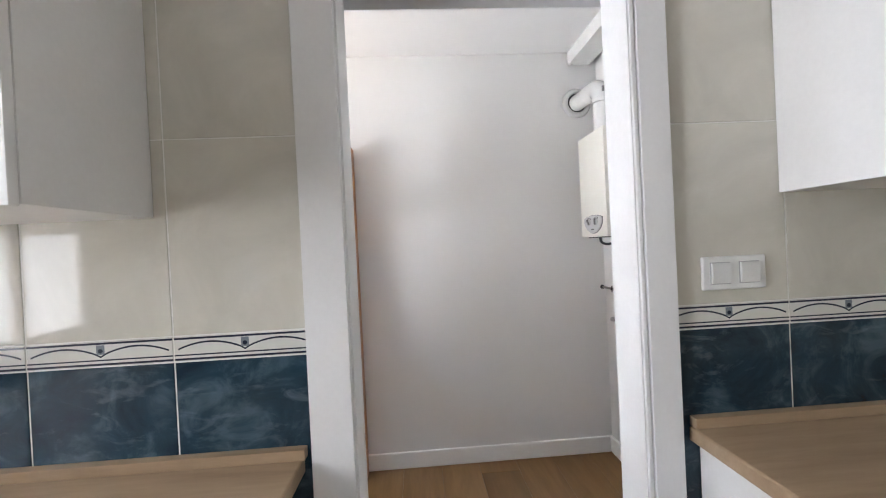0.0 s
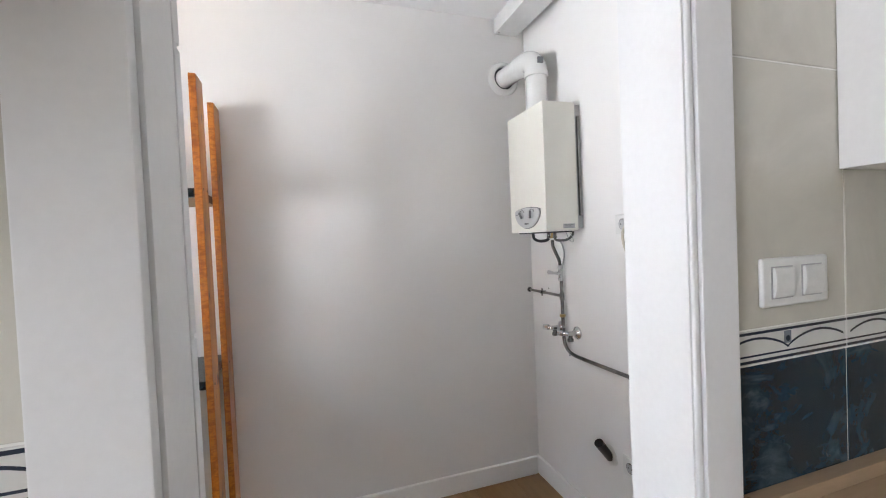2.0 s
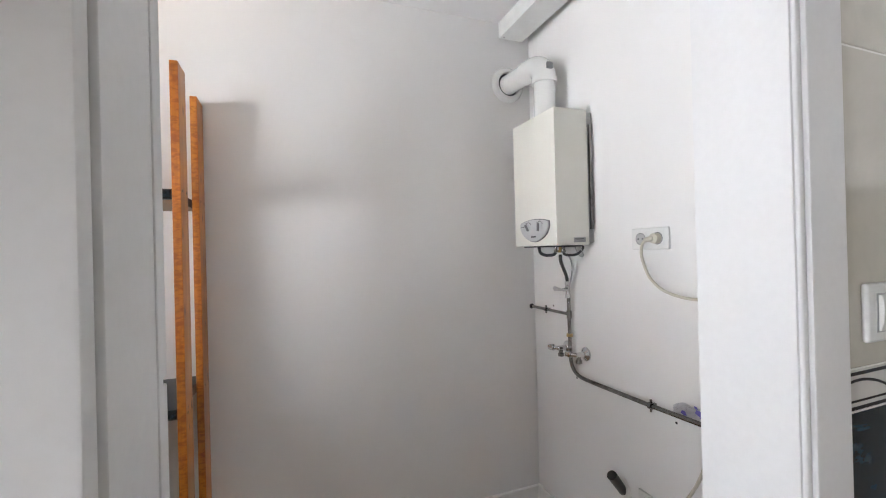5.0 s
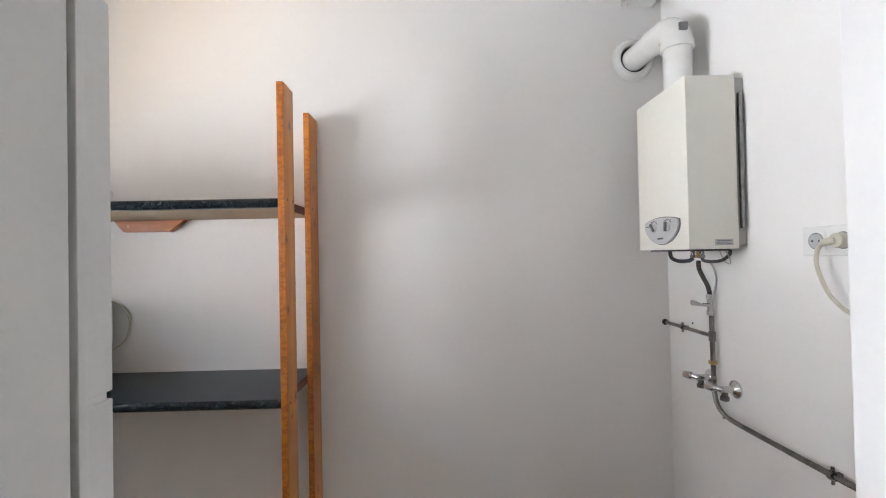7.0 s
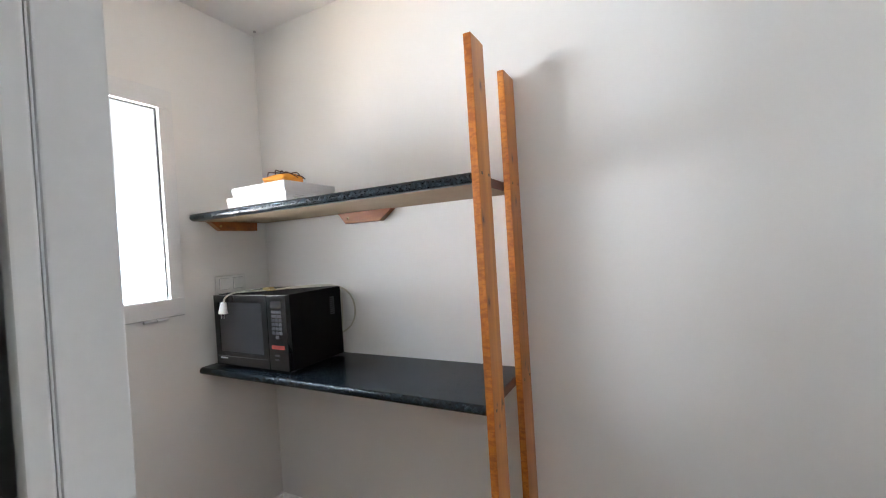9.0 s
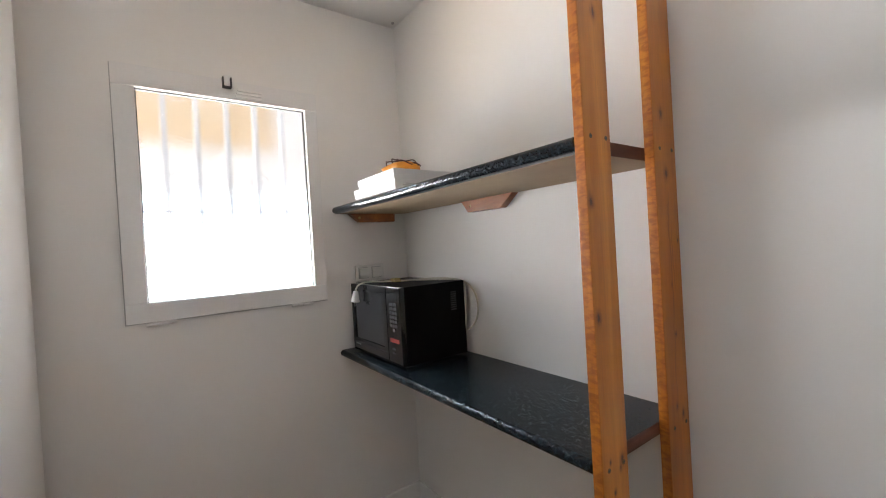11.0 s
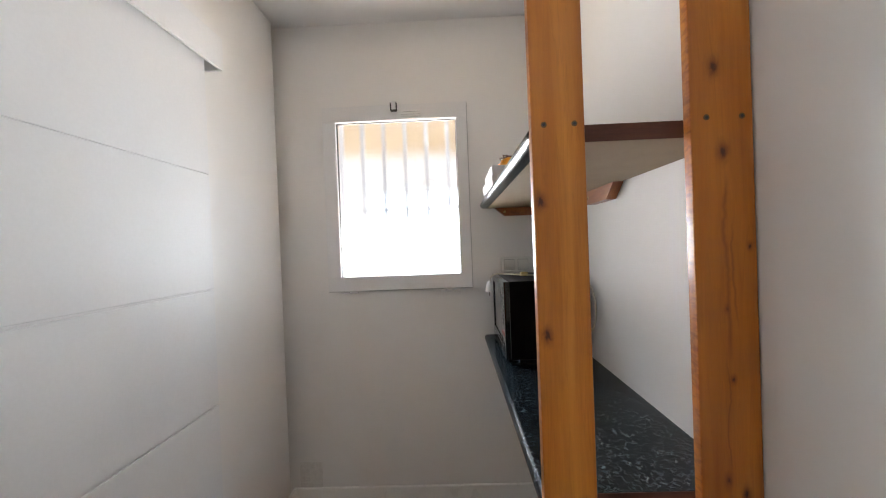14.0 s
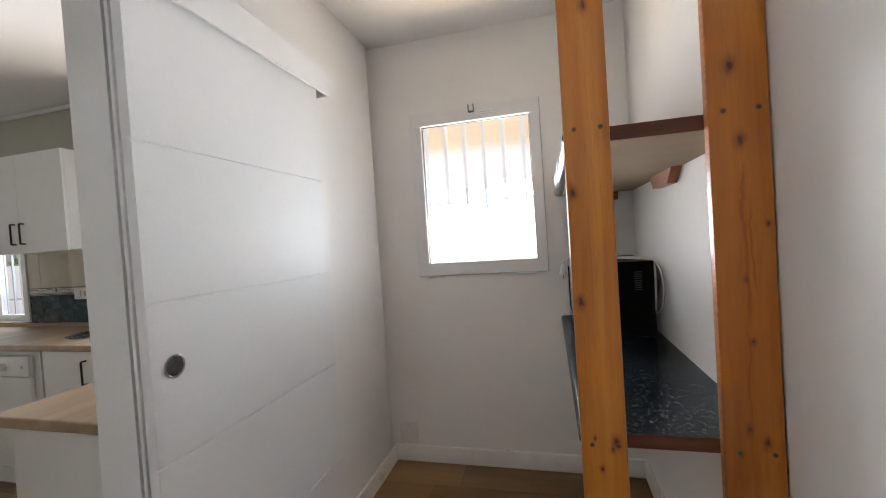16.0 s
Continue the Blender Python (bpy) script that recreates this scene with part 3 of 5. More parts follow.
for yy in (1.57, 1.89):
    bm = bmesh.new()
    pts = []
    for k in range(26):
        a = k * 0.42
        r = 0.008 + 0.0028 * k * 0.6
        pts.append((XW - 0.207, yy + r * math.cos(a), 1.66 + r * math.sin(a)))
    tube(bm, pts, 0.005, 6, 1)
    part("scroll", bm, M_BAR, g, "", True)

# ---- sliding door ----
door = thing("sliding_door", "white lacquered sliding door with four horizontal grooves, slid open", "door")
bm = bmesh.new()
zs = [0.022, 0.423, 0.824, 1.209, 1.592, 2.02]
GR = 0.0036
for a, b in zip(zs, zs[1:]):
    box(bm, (-0.740, 1.1655, a + (GR if a > 0.1 else 0)), (0.080, 1.195, b - (GR if b < 2 else 0)), 0.0015)
box(bm, (-0.738, 1.1645, 0.024), (0.078, 1.1895, 2.018))
part("door_leaf", bm, M_DOOR, door, "", True)
bm = bmesh.new()
HX, HZ, HY = 0.018, 1.050, 1.195
cyl(bm, (HX, HY + 0.0003, HZ), (HX, HY + 0.0022, HZ), 0.029, seg=40, bev=0.0006)
pull = part("flush_handle", bm, M_STEEL, door, "round brushed steel flush pull", True)
N = 40


def turned_rings(prof, segs=N):
    """A surface turned about the axis of the pull."""
    bm = bmesh.new()
    rings = [[bm.verts.new((HX + r * math.cos(2 * math.pi * k / segs), y, HZ + r * math.sin(2 * math.pi * k / segs))) for k in range(segs)] for r, y in prof]
    for a, b in zip(rings, rings[1:]):
        for k in range(segs):
            bm.faces.new((a[k], a[(k + 1) % segs], b[(k + 1) % segs], b[k]))
    return bm


part("handle_rim", turned_rings([(0.0290, HY + 0.0010), (0.0288, HY + 0.0034), (0.0270, HY + 0.0042), (0.0245, HY + 0.0036), (0.0235, HY + 0.0026)]), M_CHROME, pull, "polished rim", True)
bowl = turned_rings([(0.0233, HY + 0.0036), (0.0215, HY + 0.0030), (0.0150, HY + 0.0026), (0.0060, HY + 0.0024), (0.0010, HY + 0.0024)])
part("handle_bowl", bowl, M_PIPE, pull, "dark dished centre", True)

cover = thing("door_track_cover", "white box cover over the sliding door track", "door track")
CX0, CX1, CY, CZ0, CZ1 = -0.818, 0.90, 1.216, 1.972, 2.086
bm = bmesh.new()
box(bm, (CX0, CY - 0.010, CZ0), (CX1, CY, CZ1), 0.002)
box(bm, (CX0, YN + 0.001, CZ1 - 0.012), (CX1, CY - 0.0105, CZ1), 0.001)
box(bm, (CX0, YN + 0.001, CZ0), (CX0 + 0.012, CY - 0.0105, CZ1 - 0.0125), 0.001)
part("cover_board", bm, M_DOOR, cover, "", True)
bm = bmesh.new()
box(bm, (-0.80, 1.162, 2.024), (0.89, 1.194, 2.056), 0.002)
part("track", bm, M_STEEL, cover, "metal running track", True)

# ---- kitchen tiles ----
TW, TG = 0.3105, 0.0036
ROWS_Z = [(-0.22, 0.215, "c"), (0.218, 0.655, "b"), (0.658, 1.0955, "b"), (1.0985, 1.1535, "l"), (1.1565, 1.592, "c"), (1.595, 2.031, "c"), (2.034, 2.4595, "c")]


def tile_mesh(w, h, kind):
    bm = bmesh.new()
    box(bm, (0, 0, 0), (w, 0.0075, h))
    top = [e for e in bm.edges if all(v.co.y < 1e-5 for v in e.verts)]
    bmesh.ops.bevel(bm, geom=top, offset=0.0011, segments=1, profile=0.5, affect="EDGES")
    me = bpy.data.meshes.new("tile")
    bmesh.ops.recalc_face_normals(bm, faces=bm.faces[:])
    bm.to_mesh(me)
    bm.free()
    me.materials.append({"c": M_CREAM, "b": M_BLUE, "l": M_LIST}[kind])
    return me


def motif(u0, u1, phase):
    """Lines and arcs of the border strip between u0 and u1; the pattern repeats from phase."""
    bm = bmesh.new()
    for z, t in ((0.0482, 0.0045), (0.0120, 0.003), (0.0020, 0.0045)):
        box(bm, (u0, -0.0006, z), (u1, -0.0001, z + t))
    half = TW / 2
    k0 = math.floor((u0 - phase) / half)
    for k in range(k0, k0 + 4):
        a = phase + k * half
        pts = []
        for j in range(17):
            s = j / 16
            u = a + half * s
            if u0 <= u <= u1:
                pts.append((u, 0.0185 + 0.021 * math.sin(math.pi * s) ** 0.75))
        for (ua, za), (ub, zb) in zip(pts, pts[1:]):
            vs = [bm.verts.new(p) for p in ((ua, -0.0006, za), (ub, -0.0006, zb), (ub, -0.0006, zb + 0.0040), (ua, -0.0006, za + 0.0040))]
            bm.faces.new(vs)
    return bm


def tiled(name, label, place, u0, u1, anchor, holes, low=0.655):
    """Tiles over a stretch of wall; place maps a local mesh (along x, facing -y) to the wall."""
    root = tagged(new(name), label, kind="structure")
    root.matrix_world = place
    rects = []
    k = math.floor((u0 - anchor) / TW)
    while anchor + k * TW < u1:
        a, b = max(anchor + k * TW + TG / 2, u0), min(anchor + (k + 1) * TW - TG / 2, u1)
        k += 1
        if b - a < 0.004:
            continue
        for za, zb, kind in ROWS_Z:
            if zb < low:
                continue
            pieces = [(a, b, za, zb)]
            for h0, h1, hz0, hz1 in holes:
                nxt = []
                for p0, p1, pz0, pz1 in pieces:
                    if p1 <= h0 or p0 >= h1 or pz1 <= hz0 or pz0 >= hz1:
                        nxt.append((p0, p1, pz0, pz1))
                        continue
                    if p0 < h0:
                        nxt.append((p0, h0, pz0, pz1))
                    if p1 > h1:
                        nxt.append((h1, p1, pz0, pz1))
                    m0, m1 = max(p0, h0), min(p1, h1)
                    if pz0 < hz0:
                        nxt.append((m0, m1, pz0, hz0))
                    if pz1 > hz1:
                        nxt.append((m0, m1, hz1, pz1))
                pieces = nxt
            rects += [(*p, kind, anchor) for p in pieces if p[1] - p[0] > 0.004 and p[3] - p[2] > 0.004]
    return root, rects


def lay(root, rects):
    shared = {}
    for a, b, za, zb, kind, anchor in rects:
        key = (round(b - a, 4), round(zb - za, 4), kind)
        if key not in shared:
            shared[key] = tile_mesh(b - a, zb - za, kind)
        ob = new("tile", shared[key])
        ob.parent = root
        ob.location = (a, 0, za)
        if kind == "l" and zb - za > 0.05:
            bm = motif(a, b, anchor)
            d = part("border_pattern", bm, M_LINE, root)
            d.location = (0, 0, za)
            c = math.floor((a - anchor) / TW) * TW + anchor + TW / 2
            if a < c - 0.008 and c + 0.008 < b:
                bm = bmesh.new()
                box(bm, (c - 0.0085, -0.0008, za + 0.026), (c + 0.0085, -0.0002, za + 0.047))
                q = part("border_rosette", bm, M_MOTIF, root)
                bm = bmesh.new()
                cyl(bm, (c, -0.0014, za + 0.034), (c, -0.0008, za + 0.034), 0.005, seg=12)
                part("rosette_dot", bm, M_LINE, q)


TILE_N = Matrix.Translation((0, 1.038, 0))
TILE_W = Matrix.Translation((KX + 0.010, 0, 0)) @ Matrix.Rotation(radians(-90), 4, "Z")
# grout beds
for nm, lo, hi in (("grout_left", (KX + 0.010, 1.0395, 0), (DX0 - 0.014, 1.0475, ZC)), ("grout_right", (DX1 + 0.014, 1.0395, 0), (KXR, 1.0475, ZC)), ("grout_head", (DX0 - 0.014, 1.0395, DZ + 0.014), (DX1 + 0.014, 1.0475, ZC))):
    tagged(one(nm, lo, hi, M_GROUT), kind="structure")

# ---- kitchen openings ----
def casement(name, axis, plane, span, label):
    a, b, c, d = span
    w = tagged(new(name), label, kind="structure")
    bm = bmesh.new()
    f = 0.045
    for lo2, hi2 in (((a, c), (b, c + f)), ((a, d - f), (b, d)), ((a, c + f), (a + f, d - f)), ((b - f, c + f), (b, d - f)), (((a + b) / 2 - f / 2, c + f), ((a + b) / 2 + f / 2, d - f))):
        if axis == "x":
            box(bm, (plane - 0.02, lo2[0], lo2[1]), (plane + 0.02, hi2[0], hi2[1]), 0.003)
        else:
            box(bm, (lo2[0], plane - 0.02, lo2[1]), (hi2[0], plane + 0.02, hi2[1]), 0.003)
    part("window_frame", bm, M_TRIM, w, "", True)
    for p0, p1 in ((a + f, (a + b) / 2 - f / 2), ((a + b) / 2 + f / 2, b - f)):
        lo = (plane - 0.003, p0, c + f) if axis == "x" else (p0, plane - 0.003, c + f)
        hi = (plane + 0.003, p1, d - f) if axis == "x" else (p1, plane + 0.003, d - f)
        pn = one("pane", lo, hi, M_GLASS, w)
        pn.visible_shadow = False
    return w


casement("window_2", "x", KX - 0.08, KWA, "white framed kitchen window with iron bars outside")
casement("window_3", "x", KX - 0.08, KWB, "white framed kitchen window over the worktop")
# unseen rear opening, added to go with the fill lamp
casement("rear_fill_opening", "y", KY0 - 0.08, KWC, "unseen white framed glazed opening added for the rear fill")
bm = bmesh.new()
ring(bm, KX + 0.0105, KX + 0.022, (KWA[0] - 0.05, KWA[1] + 0.05, KWA[2] - 0.0, KWA[3] + 0.05), (KWA[0], KWA[1], KWA[2] + 0.001, KWA[3]), 0.002)
tagged(part("window_casing", bm, M_TRIM, None, "", True), "white casing round the kitchen window", kind="structure")
grille("pale painted iron bars outside the kitchen window", KX - 0.22, KWA[0], KWA[1], KWA[2] - 0.05, KWA[3] + 0.03, 9, (1.05, 1.95), KX - 0.14)

# ---- outside ----
garden_wall = tagged(one("garden_wall", (-4.3, -9, -0.12), (-4.1, 6, 1.35), M_GARDEN, None, "", 0.01), "sunlit white rendered garden wall", "garden wall")
facade = thing("neighbour_facade", "sunlit facade outside, white below and ochre above", "building")
one("wall", (-3.2, 0.0, -0.12), (-3.0, 3.9, 2.1495), M_OUTWALL, facade, "white rendered lower wall")
one("upper_wall", (-3.2, 0.0, 2.15), (-2.97, 2.30, 4.4), M_OCHRE, facade, "ochre rendered upper wall")
# made-up white wall, keeps ochre out of the pane seen sideways
one("white_fill_wall", (-3.2, 2.3005, 2.15), (-2.985, 3.9, 4.4), M_OUTWALL, facade, "added white wall that keeps the pane white from the side")
bm = bmesh.new()
rng = random.Random(4)
for k in range(2600):
    cx, cy = -5.0 + rng.uniform(-0.45, 0.45), rng.uniform(-8, 4)
    cz = 0.2 + rng.random() * (1.75 + 0.25 * math.sin(cy * 1.9) + 0.12 * math.sin(cy * 5.3))
    s = rng.uniform(0.05, 0.11)
    n1 = Vector((rng.uniform(-1, 1), rng.uniform(-1, 1), rng.uniform(-1, 1))).normalized()
    a = n1.orthogonal().normalized() * s
    b = n1.cross(a)
    c = Vector((cx, cy, cz))
    bm.faces.new([bm.verts.new(c + v) for v in (a, b * 0.5, -a, -b * 0.5)])
hedge = part("hedge_foliage", bm, M_LEAF)
tagged(hedge, "dense green hedge behind the garden wall", "hedge", kind="stuff")

# ---- shelving ----
PX0, PX1 = -0.127, -0.103
def post(label, ya, yb, top, material, screws):
    ob = thing("shelf_post", label, "shelf post", "shelf posts")
    bm = bmesh.new()
    box(bm, (PX0, ya, ZF + 0.0005), (PX1, yb, top), 0.003, 2)
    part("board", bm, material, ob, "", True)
    for zz, zo in ((1.527, 0.004), (0.858, -0.004)):
        for yy in screws:
            bm = bmesh.new()
            cyl(bm, (PX1 + 0.0002, yy, zz + zo), (PX1 + 0.0008, yy, zz + zo), 0.0052, seg=18)
            s = part("screw", bm, M_SCREW, ob, "sunk browned screw")
            bm = bmesh.new()
            cyl(bm, (PX1 + 0.0009, yy, zz + zo), (PX1 + 0.0013, yy, zz + zo), 0.0028, seg=10)
            part("screw_recess", bm, M_DARKP, s, "dark cross recess")
    return ob


post("orange varnished pine post with dark knots at the shelf ends", 2.147, 2.240, 1.922, M_PINE1, (2.169, 2.222))
post("orange varnished pine post with cracked grain against the white wall", 2.420, 2.5265, 1.912, M_PINE2, (2.447, 2.507))


def shelf(label, top, front):
    ob = thing("shelf", label, "shelf", "green shelves")
    th, x0, x1, yb = 0.031, XW + 0.001, PX0 - 0.0008, YB - 0.001
    r = th / 2 - 0.001
    out = [(yb, top), (yb, top - 0.006)]
    out += [(front + r + 0.012, top - th)]
    out = [(yb, top - th + 0.004)] + [(front + r + 0.02, top - th + 0.004), (front + r + 0.02, top - th)]
    for k in range(13):
        a = -math.pi / 2 - math.pi * k / 12
        out.append((front + r + r * math.cos(a), top - r + r * math.sin(a) if k else top - th))
    out += [(yb, top)]
    bm = bmesh.new()
    prism(bm, out, "x", x0, x1 - 0.0015)
    part("marble_top", bm, M_MARBLE, ob, "", True)
    one("underside_board", (x0, front + 0.036, top - th - 0.0005), (x1 - 0.0015, yb, top - th + 0.0036), M_CHIP, ob, "raw beige board underside")
    one("end_edging", (x1 - 0.0012, front + 0.012, top - th), (x1, yb, top - 0.0006), M_EDGE, ob, "dark red-brown veneer edge")
    return ob


shelf("dark green marbled laminate shelf carrying white boxes", 1.535, 2.1445)
shelf("dusty dark green marbled laminate shelf under the black microwave", 0.870, 2.1435)

def bracket(label, axis, a0, a1, z0, z1, lo, hi, cuts):
    ob = thing("shelf_bracket", label, "bracket", "shelf brackets")
    bm = bmesh.new()
    prism(bm, [(a0, z1), (a0 + cuts[0], z0), (a1 - cuts[1], z0), (a1, z1)], axis, lo, hi, 0.0015)
    part("block", bm, M_PINEB, ob, "", True)
    bm = bmesh.new()
    m = (a0 + a1) / 2 - 0.3 * (a1 - a0)
    if axis == "y":
        cyl(bm, (m, lo - 0.0012, (z0 + z1) / 2), (m, lo - 0.0002, (z0 + z1) / 2), 0.006, seg=16)
    else:
        cyl(bm, (hi + 0.0002, m, (z0 + z1) / 2), (hi + 0.0012, m, (z0 + z1) / 2), 0.006, seg=16)
    part("screw", bm, M_BRASS, ob, "brass screw head", True)


bracket("varnished wooden support block on the back wall", "y", -0.935, -0.645, 1.455, 1.5025, YB - 0.034, YB - 0.001, (0.040, 0.062))
bracket("varnished wooden support block on the window wall", "x", 2.215, 2.455, 1.462, 1.5025, XW + 0.001, XW + 0.034, (0.050, 0.002))
bracket("varnished block under the lower shelf, window wall", "x", 2.215, 2.455, 0.797, 0.8385, XW + 0.001, XW + 0.034, (0.050, 0.002))
bracket("varnished block under the lower shelf, back wall", "y", -0.935, -0.645, 0.790, 0.8385, YB - 0.034, YB - 0.001, (0.040, 0.062))

# ---- microwave ----
MX0, MX1, MY0, MY1, MZ0, MZ1 = -1.392, -0.950, 2.188, 2.498, 0.879, 1.180
mw = thing("microwave_oven", "old black microwave oven with keypad and cream cord on top", "microwave")
bm = bmesh.new()
box(bm, (MX0, MY0 + 0.022, MZ0), (MX1, MY1, MZ1), 0.004)
body = part("body", bm, M_BLACKM, mw, "black enamelled metal case", True)
for k in range(9):
    zz = 1.065 + k * 0.0088
    one("vent_slot", (MX1 + 0.0002, 2.425, zz), (MX1 + 0.0012, 2.452, zz + 0.0036), M_DARKP, body)
bm = bmesh.new()
DXR = MX1 - 0.108
def front_ring(bm, x0, x1, z0, z1, ix0, ix1, iz0, iz1, ya, yb, bev):
    box(bm, (x0, ya, z0), (x1, yb, iz0), bev)
    box(bm, (x0, ya, iz1), (x1, yb, z1), bev)
    box(bm, (x0, ya, iz0 - 0.002), (ix0, yb, iz1 + 0.002), bev)
    box(bm, (ix1, ya, iz0 - 0.002), (x1, yb, iz1 + 0.002), bev)
front_ring(bm, MX0, DXR - 0.001, MZ0 + 0.002, MZ1 - 0.001, MX0 + 0.030, DXR - 0.034, MZ0 + 0.058, MZ1 - 0.032, MY0, MY0 + 0.0215, 0.002)
mdoor = part("door", bm, M_BLACKG, mw, "glossy black door frame", True)
one("window", (MX0 + 0.0305, MY0 + 0.004, MZ0 + 0.0585), (DXR - 0.0345, MY0 + 0.020, MZ1 - 0.0325), M_MWGLASS, mdoor, "dark mesh-backed window")
one("name_bar", (MX0 + 0.028, MY0 - 0.0008, MZ0 + 0.030), (MX0 + 0.075, MY0 - 0.0002, MZ0 + 0.036), M_GREYP, mdoor, "small grey lettering bar")
one("door_release_line", (MX0 + 0.01, MY0 - 0.0008, MZ0 + 0.0405), (DXR - 0.01, MY0 - 0.0002, MZ0 + 0.0425), M_BTN, mdoor, "thin grey trim line")
bm = bmesh.new()
box(bm, (DXR + 0.0005, MY0, MZ0 + 0.002), (MX1, MY0 + 0.0215, MZ1 - 0.001), 0.003)
panel = part("control_panel", bm, M_BLACKG, mw, "black control panel", True)
CX = (DXR + MX1) / 2
one("display", (CX - 0.030, MY0 - 0.0008, MZ1 - 0.052), (CX + 0.030, MY0 - 0.0002, MZ1 - 0.022), M_MWGLASS, panel, "dim grey display")
for r in range(7):
    n = 3 if r > 1 else 2
    wdt = 0.060 / n
    for c in range(n):
        x = CX - 0.030 + c * wdt
        z = MZ1 - 0.072 - r * 0.0165
        if r == 6 and c != 1:
            continue
        one("button", (x + 0.0015, MY0 - 0.0014, z), (x + wdt - 0.0015, MY0 - 0.0002, z + 0.0115), M_BTN, panel)
one("red_label", (CX - 0.036, MY0 - 0.0010, MZ0 + 0.088), (CX + 0.036, MY0 - 0.0002, MZ0 + 0.103), M_RED, panel, "red label strip")
one("start_key", (CX - 0.020, MY0 - 0.0010, MZ0 + 0.060), (CX + 0.004, MY0 - 0.0002, MZ0 + 0.066), M_BTN, panel)
one("stop_key", (CX - 0.020, MY0 - 0.0010, MZ0 + 0.044), (CX + 0.002, MY0 - 0.0002, MZ0 + 0.049), M_BTN, panel)
for fx in (MX0 + 0.035, MX1 - 0.035):
    for fy in (MY0 + 0.045, MY1 - 0.035):
        bm = bmesh.new()
        cyl(bm, (fx, fy, 0.8702), (fx, fy, MZ0 - 0.0002), 0.013, seg=14)
        part("foot", bm, M_DARKP, mw)
bm = bmesh.new()
tube(bm, [(-1.292, 2.168, 1.150), (-1.285, 2.172, 1.172), (-1.262, 2.200, 1.1885), (-1.22, 2.27, 1.1865), (-1.17, 2.35, 1.1845), (-1.10, 2.43, 1.188), (-1.03, 2.475, 1.1865), (-0.965, 2.497, 1.178), (-0.915, 2.508, 1.150), (-0.888, 2.512, 1.10), (-0.890, 2.512, 1.04), (-0.915, 2.508, 0.995), (-0.962, 2.498, 0.965)], 0.0036, 10)
tube(bm, [(-1.21, 2.30, 1.1845), (-1.15, 2.38, 1.1843), (-1.06, 2.44, 1.1843), (-0.99, 2.490, 1.182), (-0.955, 2.500, 1.16), (-0.948, 2.500, 1.08), (-0.952, 2.497, 0.99), (-0.968, 2.494, 0.93)], 0.0034, 10)
cord = part("power_cord", bm, M_CORD, mw, "cream looped power cord", True)
bm = bmesh.new()
cyl(bm, (-1.292, 2.167, 1.152), (-1.294, 2.163, 1.112), 0.0105, 0.0175, 18, 0.002)
cyl(bm, (-1.2935, 2.164, 1.1125), (-1.294, 2.163, 1.104), 0.0185, 0.0185, 18, 0.002)
part("plug", bm, M_PLATE, cord, "white two-pin plug", True)
for dx in (-0.0085, 0.0085):
    bm = bmesh.new()
    cyl(bm, (-1.294 + dx, 2.163, 1.1035), (-1.2945 + dx, 2.162, 1.085), 0.0024, seg=10)
    part("pin", bm, M_CHROME, cord, "", True)
bm = bmesh.new()
box(bm, (-1.205, 2.292, 1.1850), (-1.165, 2.322, 1.1990), 0.004)
box(bm, (-1.178, 2.286, 1.1840), (-1.150, 2.316, 1.1900), 0.002)
part("tape", bm, M_TAPE, cord, "folded tan tape", True)

# ---- boxes on the upper shelf ----
def card_box(label, x0, x1, y0, y1, z0, z1, turn, lid_over):
    ob = thing("cardboard_box", label, "box", "white boxes on the shelf")
    w, d, h = x1 - x0, y1 - y0, z1 - z0
    bm = bmesh.new()
    box(bm, (-w / 2 + 0.002, -d / 2 + 0.002, 0), (w / 2 - 0.002, d / 2 - 0.002, h - 0.003), 0.001)
    part("tray", bm, M_CARD, ob, "", True)
    bm = bmesh.new()
    e = 0.0
    box(bm, (-w / 2, -d / 2, h - 0.0028), (w / 2, d / 2, h), 0.001)
    for a, b in (((-w / 2, -d / 2, h - lid_over), (w / 2, -d / 2 + 0.0018, h - 0.003)), ((-w / 2, d / 2 - 0.0018, h - lid_over), (w / 2, d / 2, h - 0.003)), ((-w / 2, -d / 2 + 0.002, h - lid_over), (-w / 2 + 0.0018, d / 2 - 0.002, h - 0.003)), ((w / 2 - 0.0018, -d / 2 + 0.002, h - lid_over), (w / 2, d / 2 - 0.002, h - 0.003))):
        box(bm, a, b)
    part("lid", bm, M_CARD, ob, "", True)
    ob.matrix_world = pose((x0 + x1) / 2, (y0 + y1) / 2, z0, rz=turn)
    return ob


lowbox = card_box("flat white cardboard box with small grey print, on a shelf", -1.195, -0.870, 2.147, 2.400, 1.536, 1.5735, 1.5, 0.020)
for k in range(3):
    w = (0.055, 0.07, 0.04)[k]
    one("print_bar", (0.1630, -0.06 - w / 2, 0.008 + k * 0.006), (0.1634, -0.06 + w / 2, 0.011 + k * 0.006), M_GREYP, lowbox)
card_box("flat white cardboard box stacked on another one", -1.172, -0.875, 2.153, 2.420, 1.5740, 1.6110, 0, 0.022)
pouch = thing("orange_pouch", "orange cloth pouch with dark red string on white boxes", "pouch")
bm = bmesh.new()
bmesh.ops.create_uvsphere(bm, u_segments=28, v_segments=14, radius=1.0)
for v in bm.verts:
    wv = noise.noise(v.co * 1.7) * 0.16
    p = Vector((math.copysign(abs(v.co.x) ** 0.7, v.co.x), math.copysign(abs(v.co.y) ** 0.8, v.co.y), math.copysign(abs(v.co.z) ** 0.8, v.co.z))) * (1 + wv)
    v.co = Vector((-0.985 + p.x * 0.078, 2.252 + p.y * 0.062, max(1.632 + p.z * 0.021, 1.6115)))
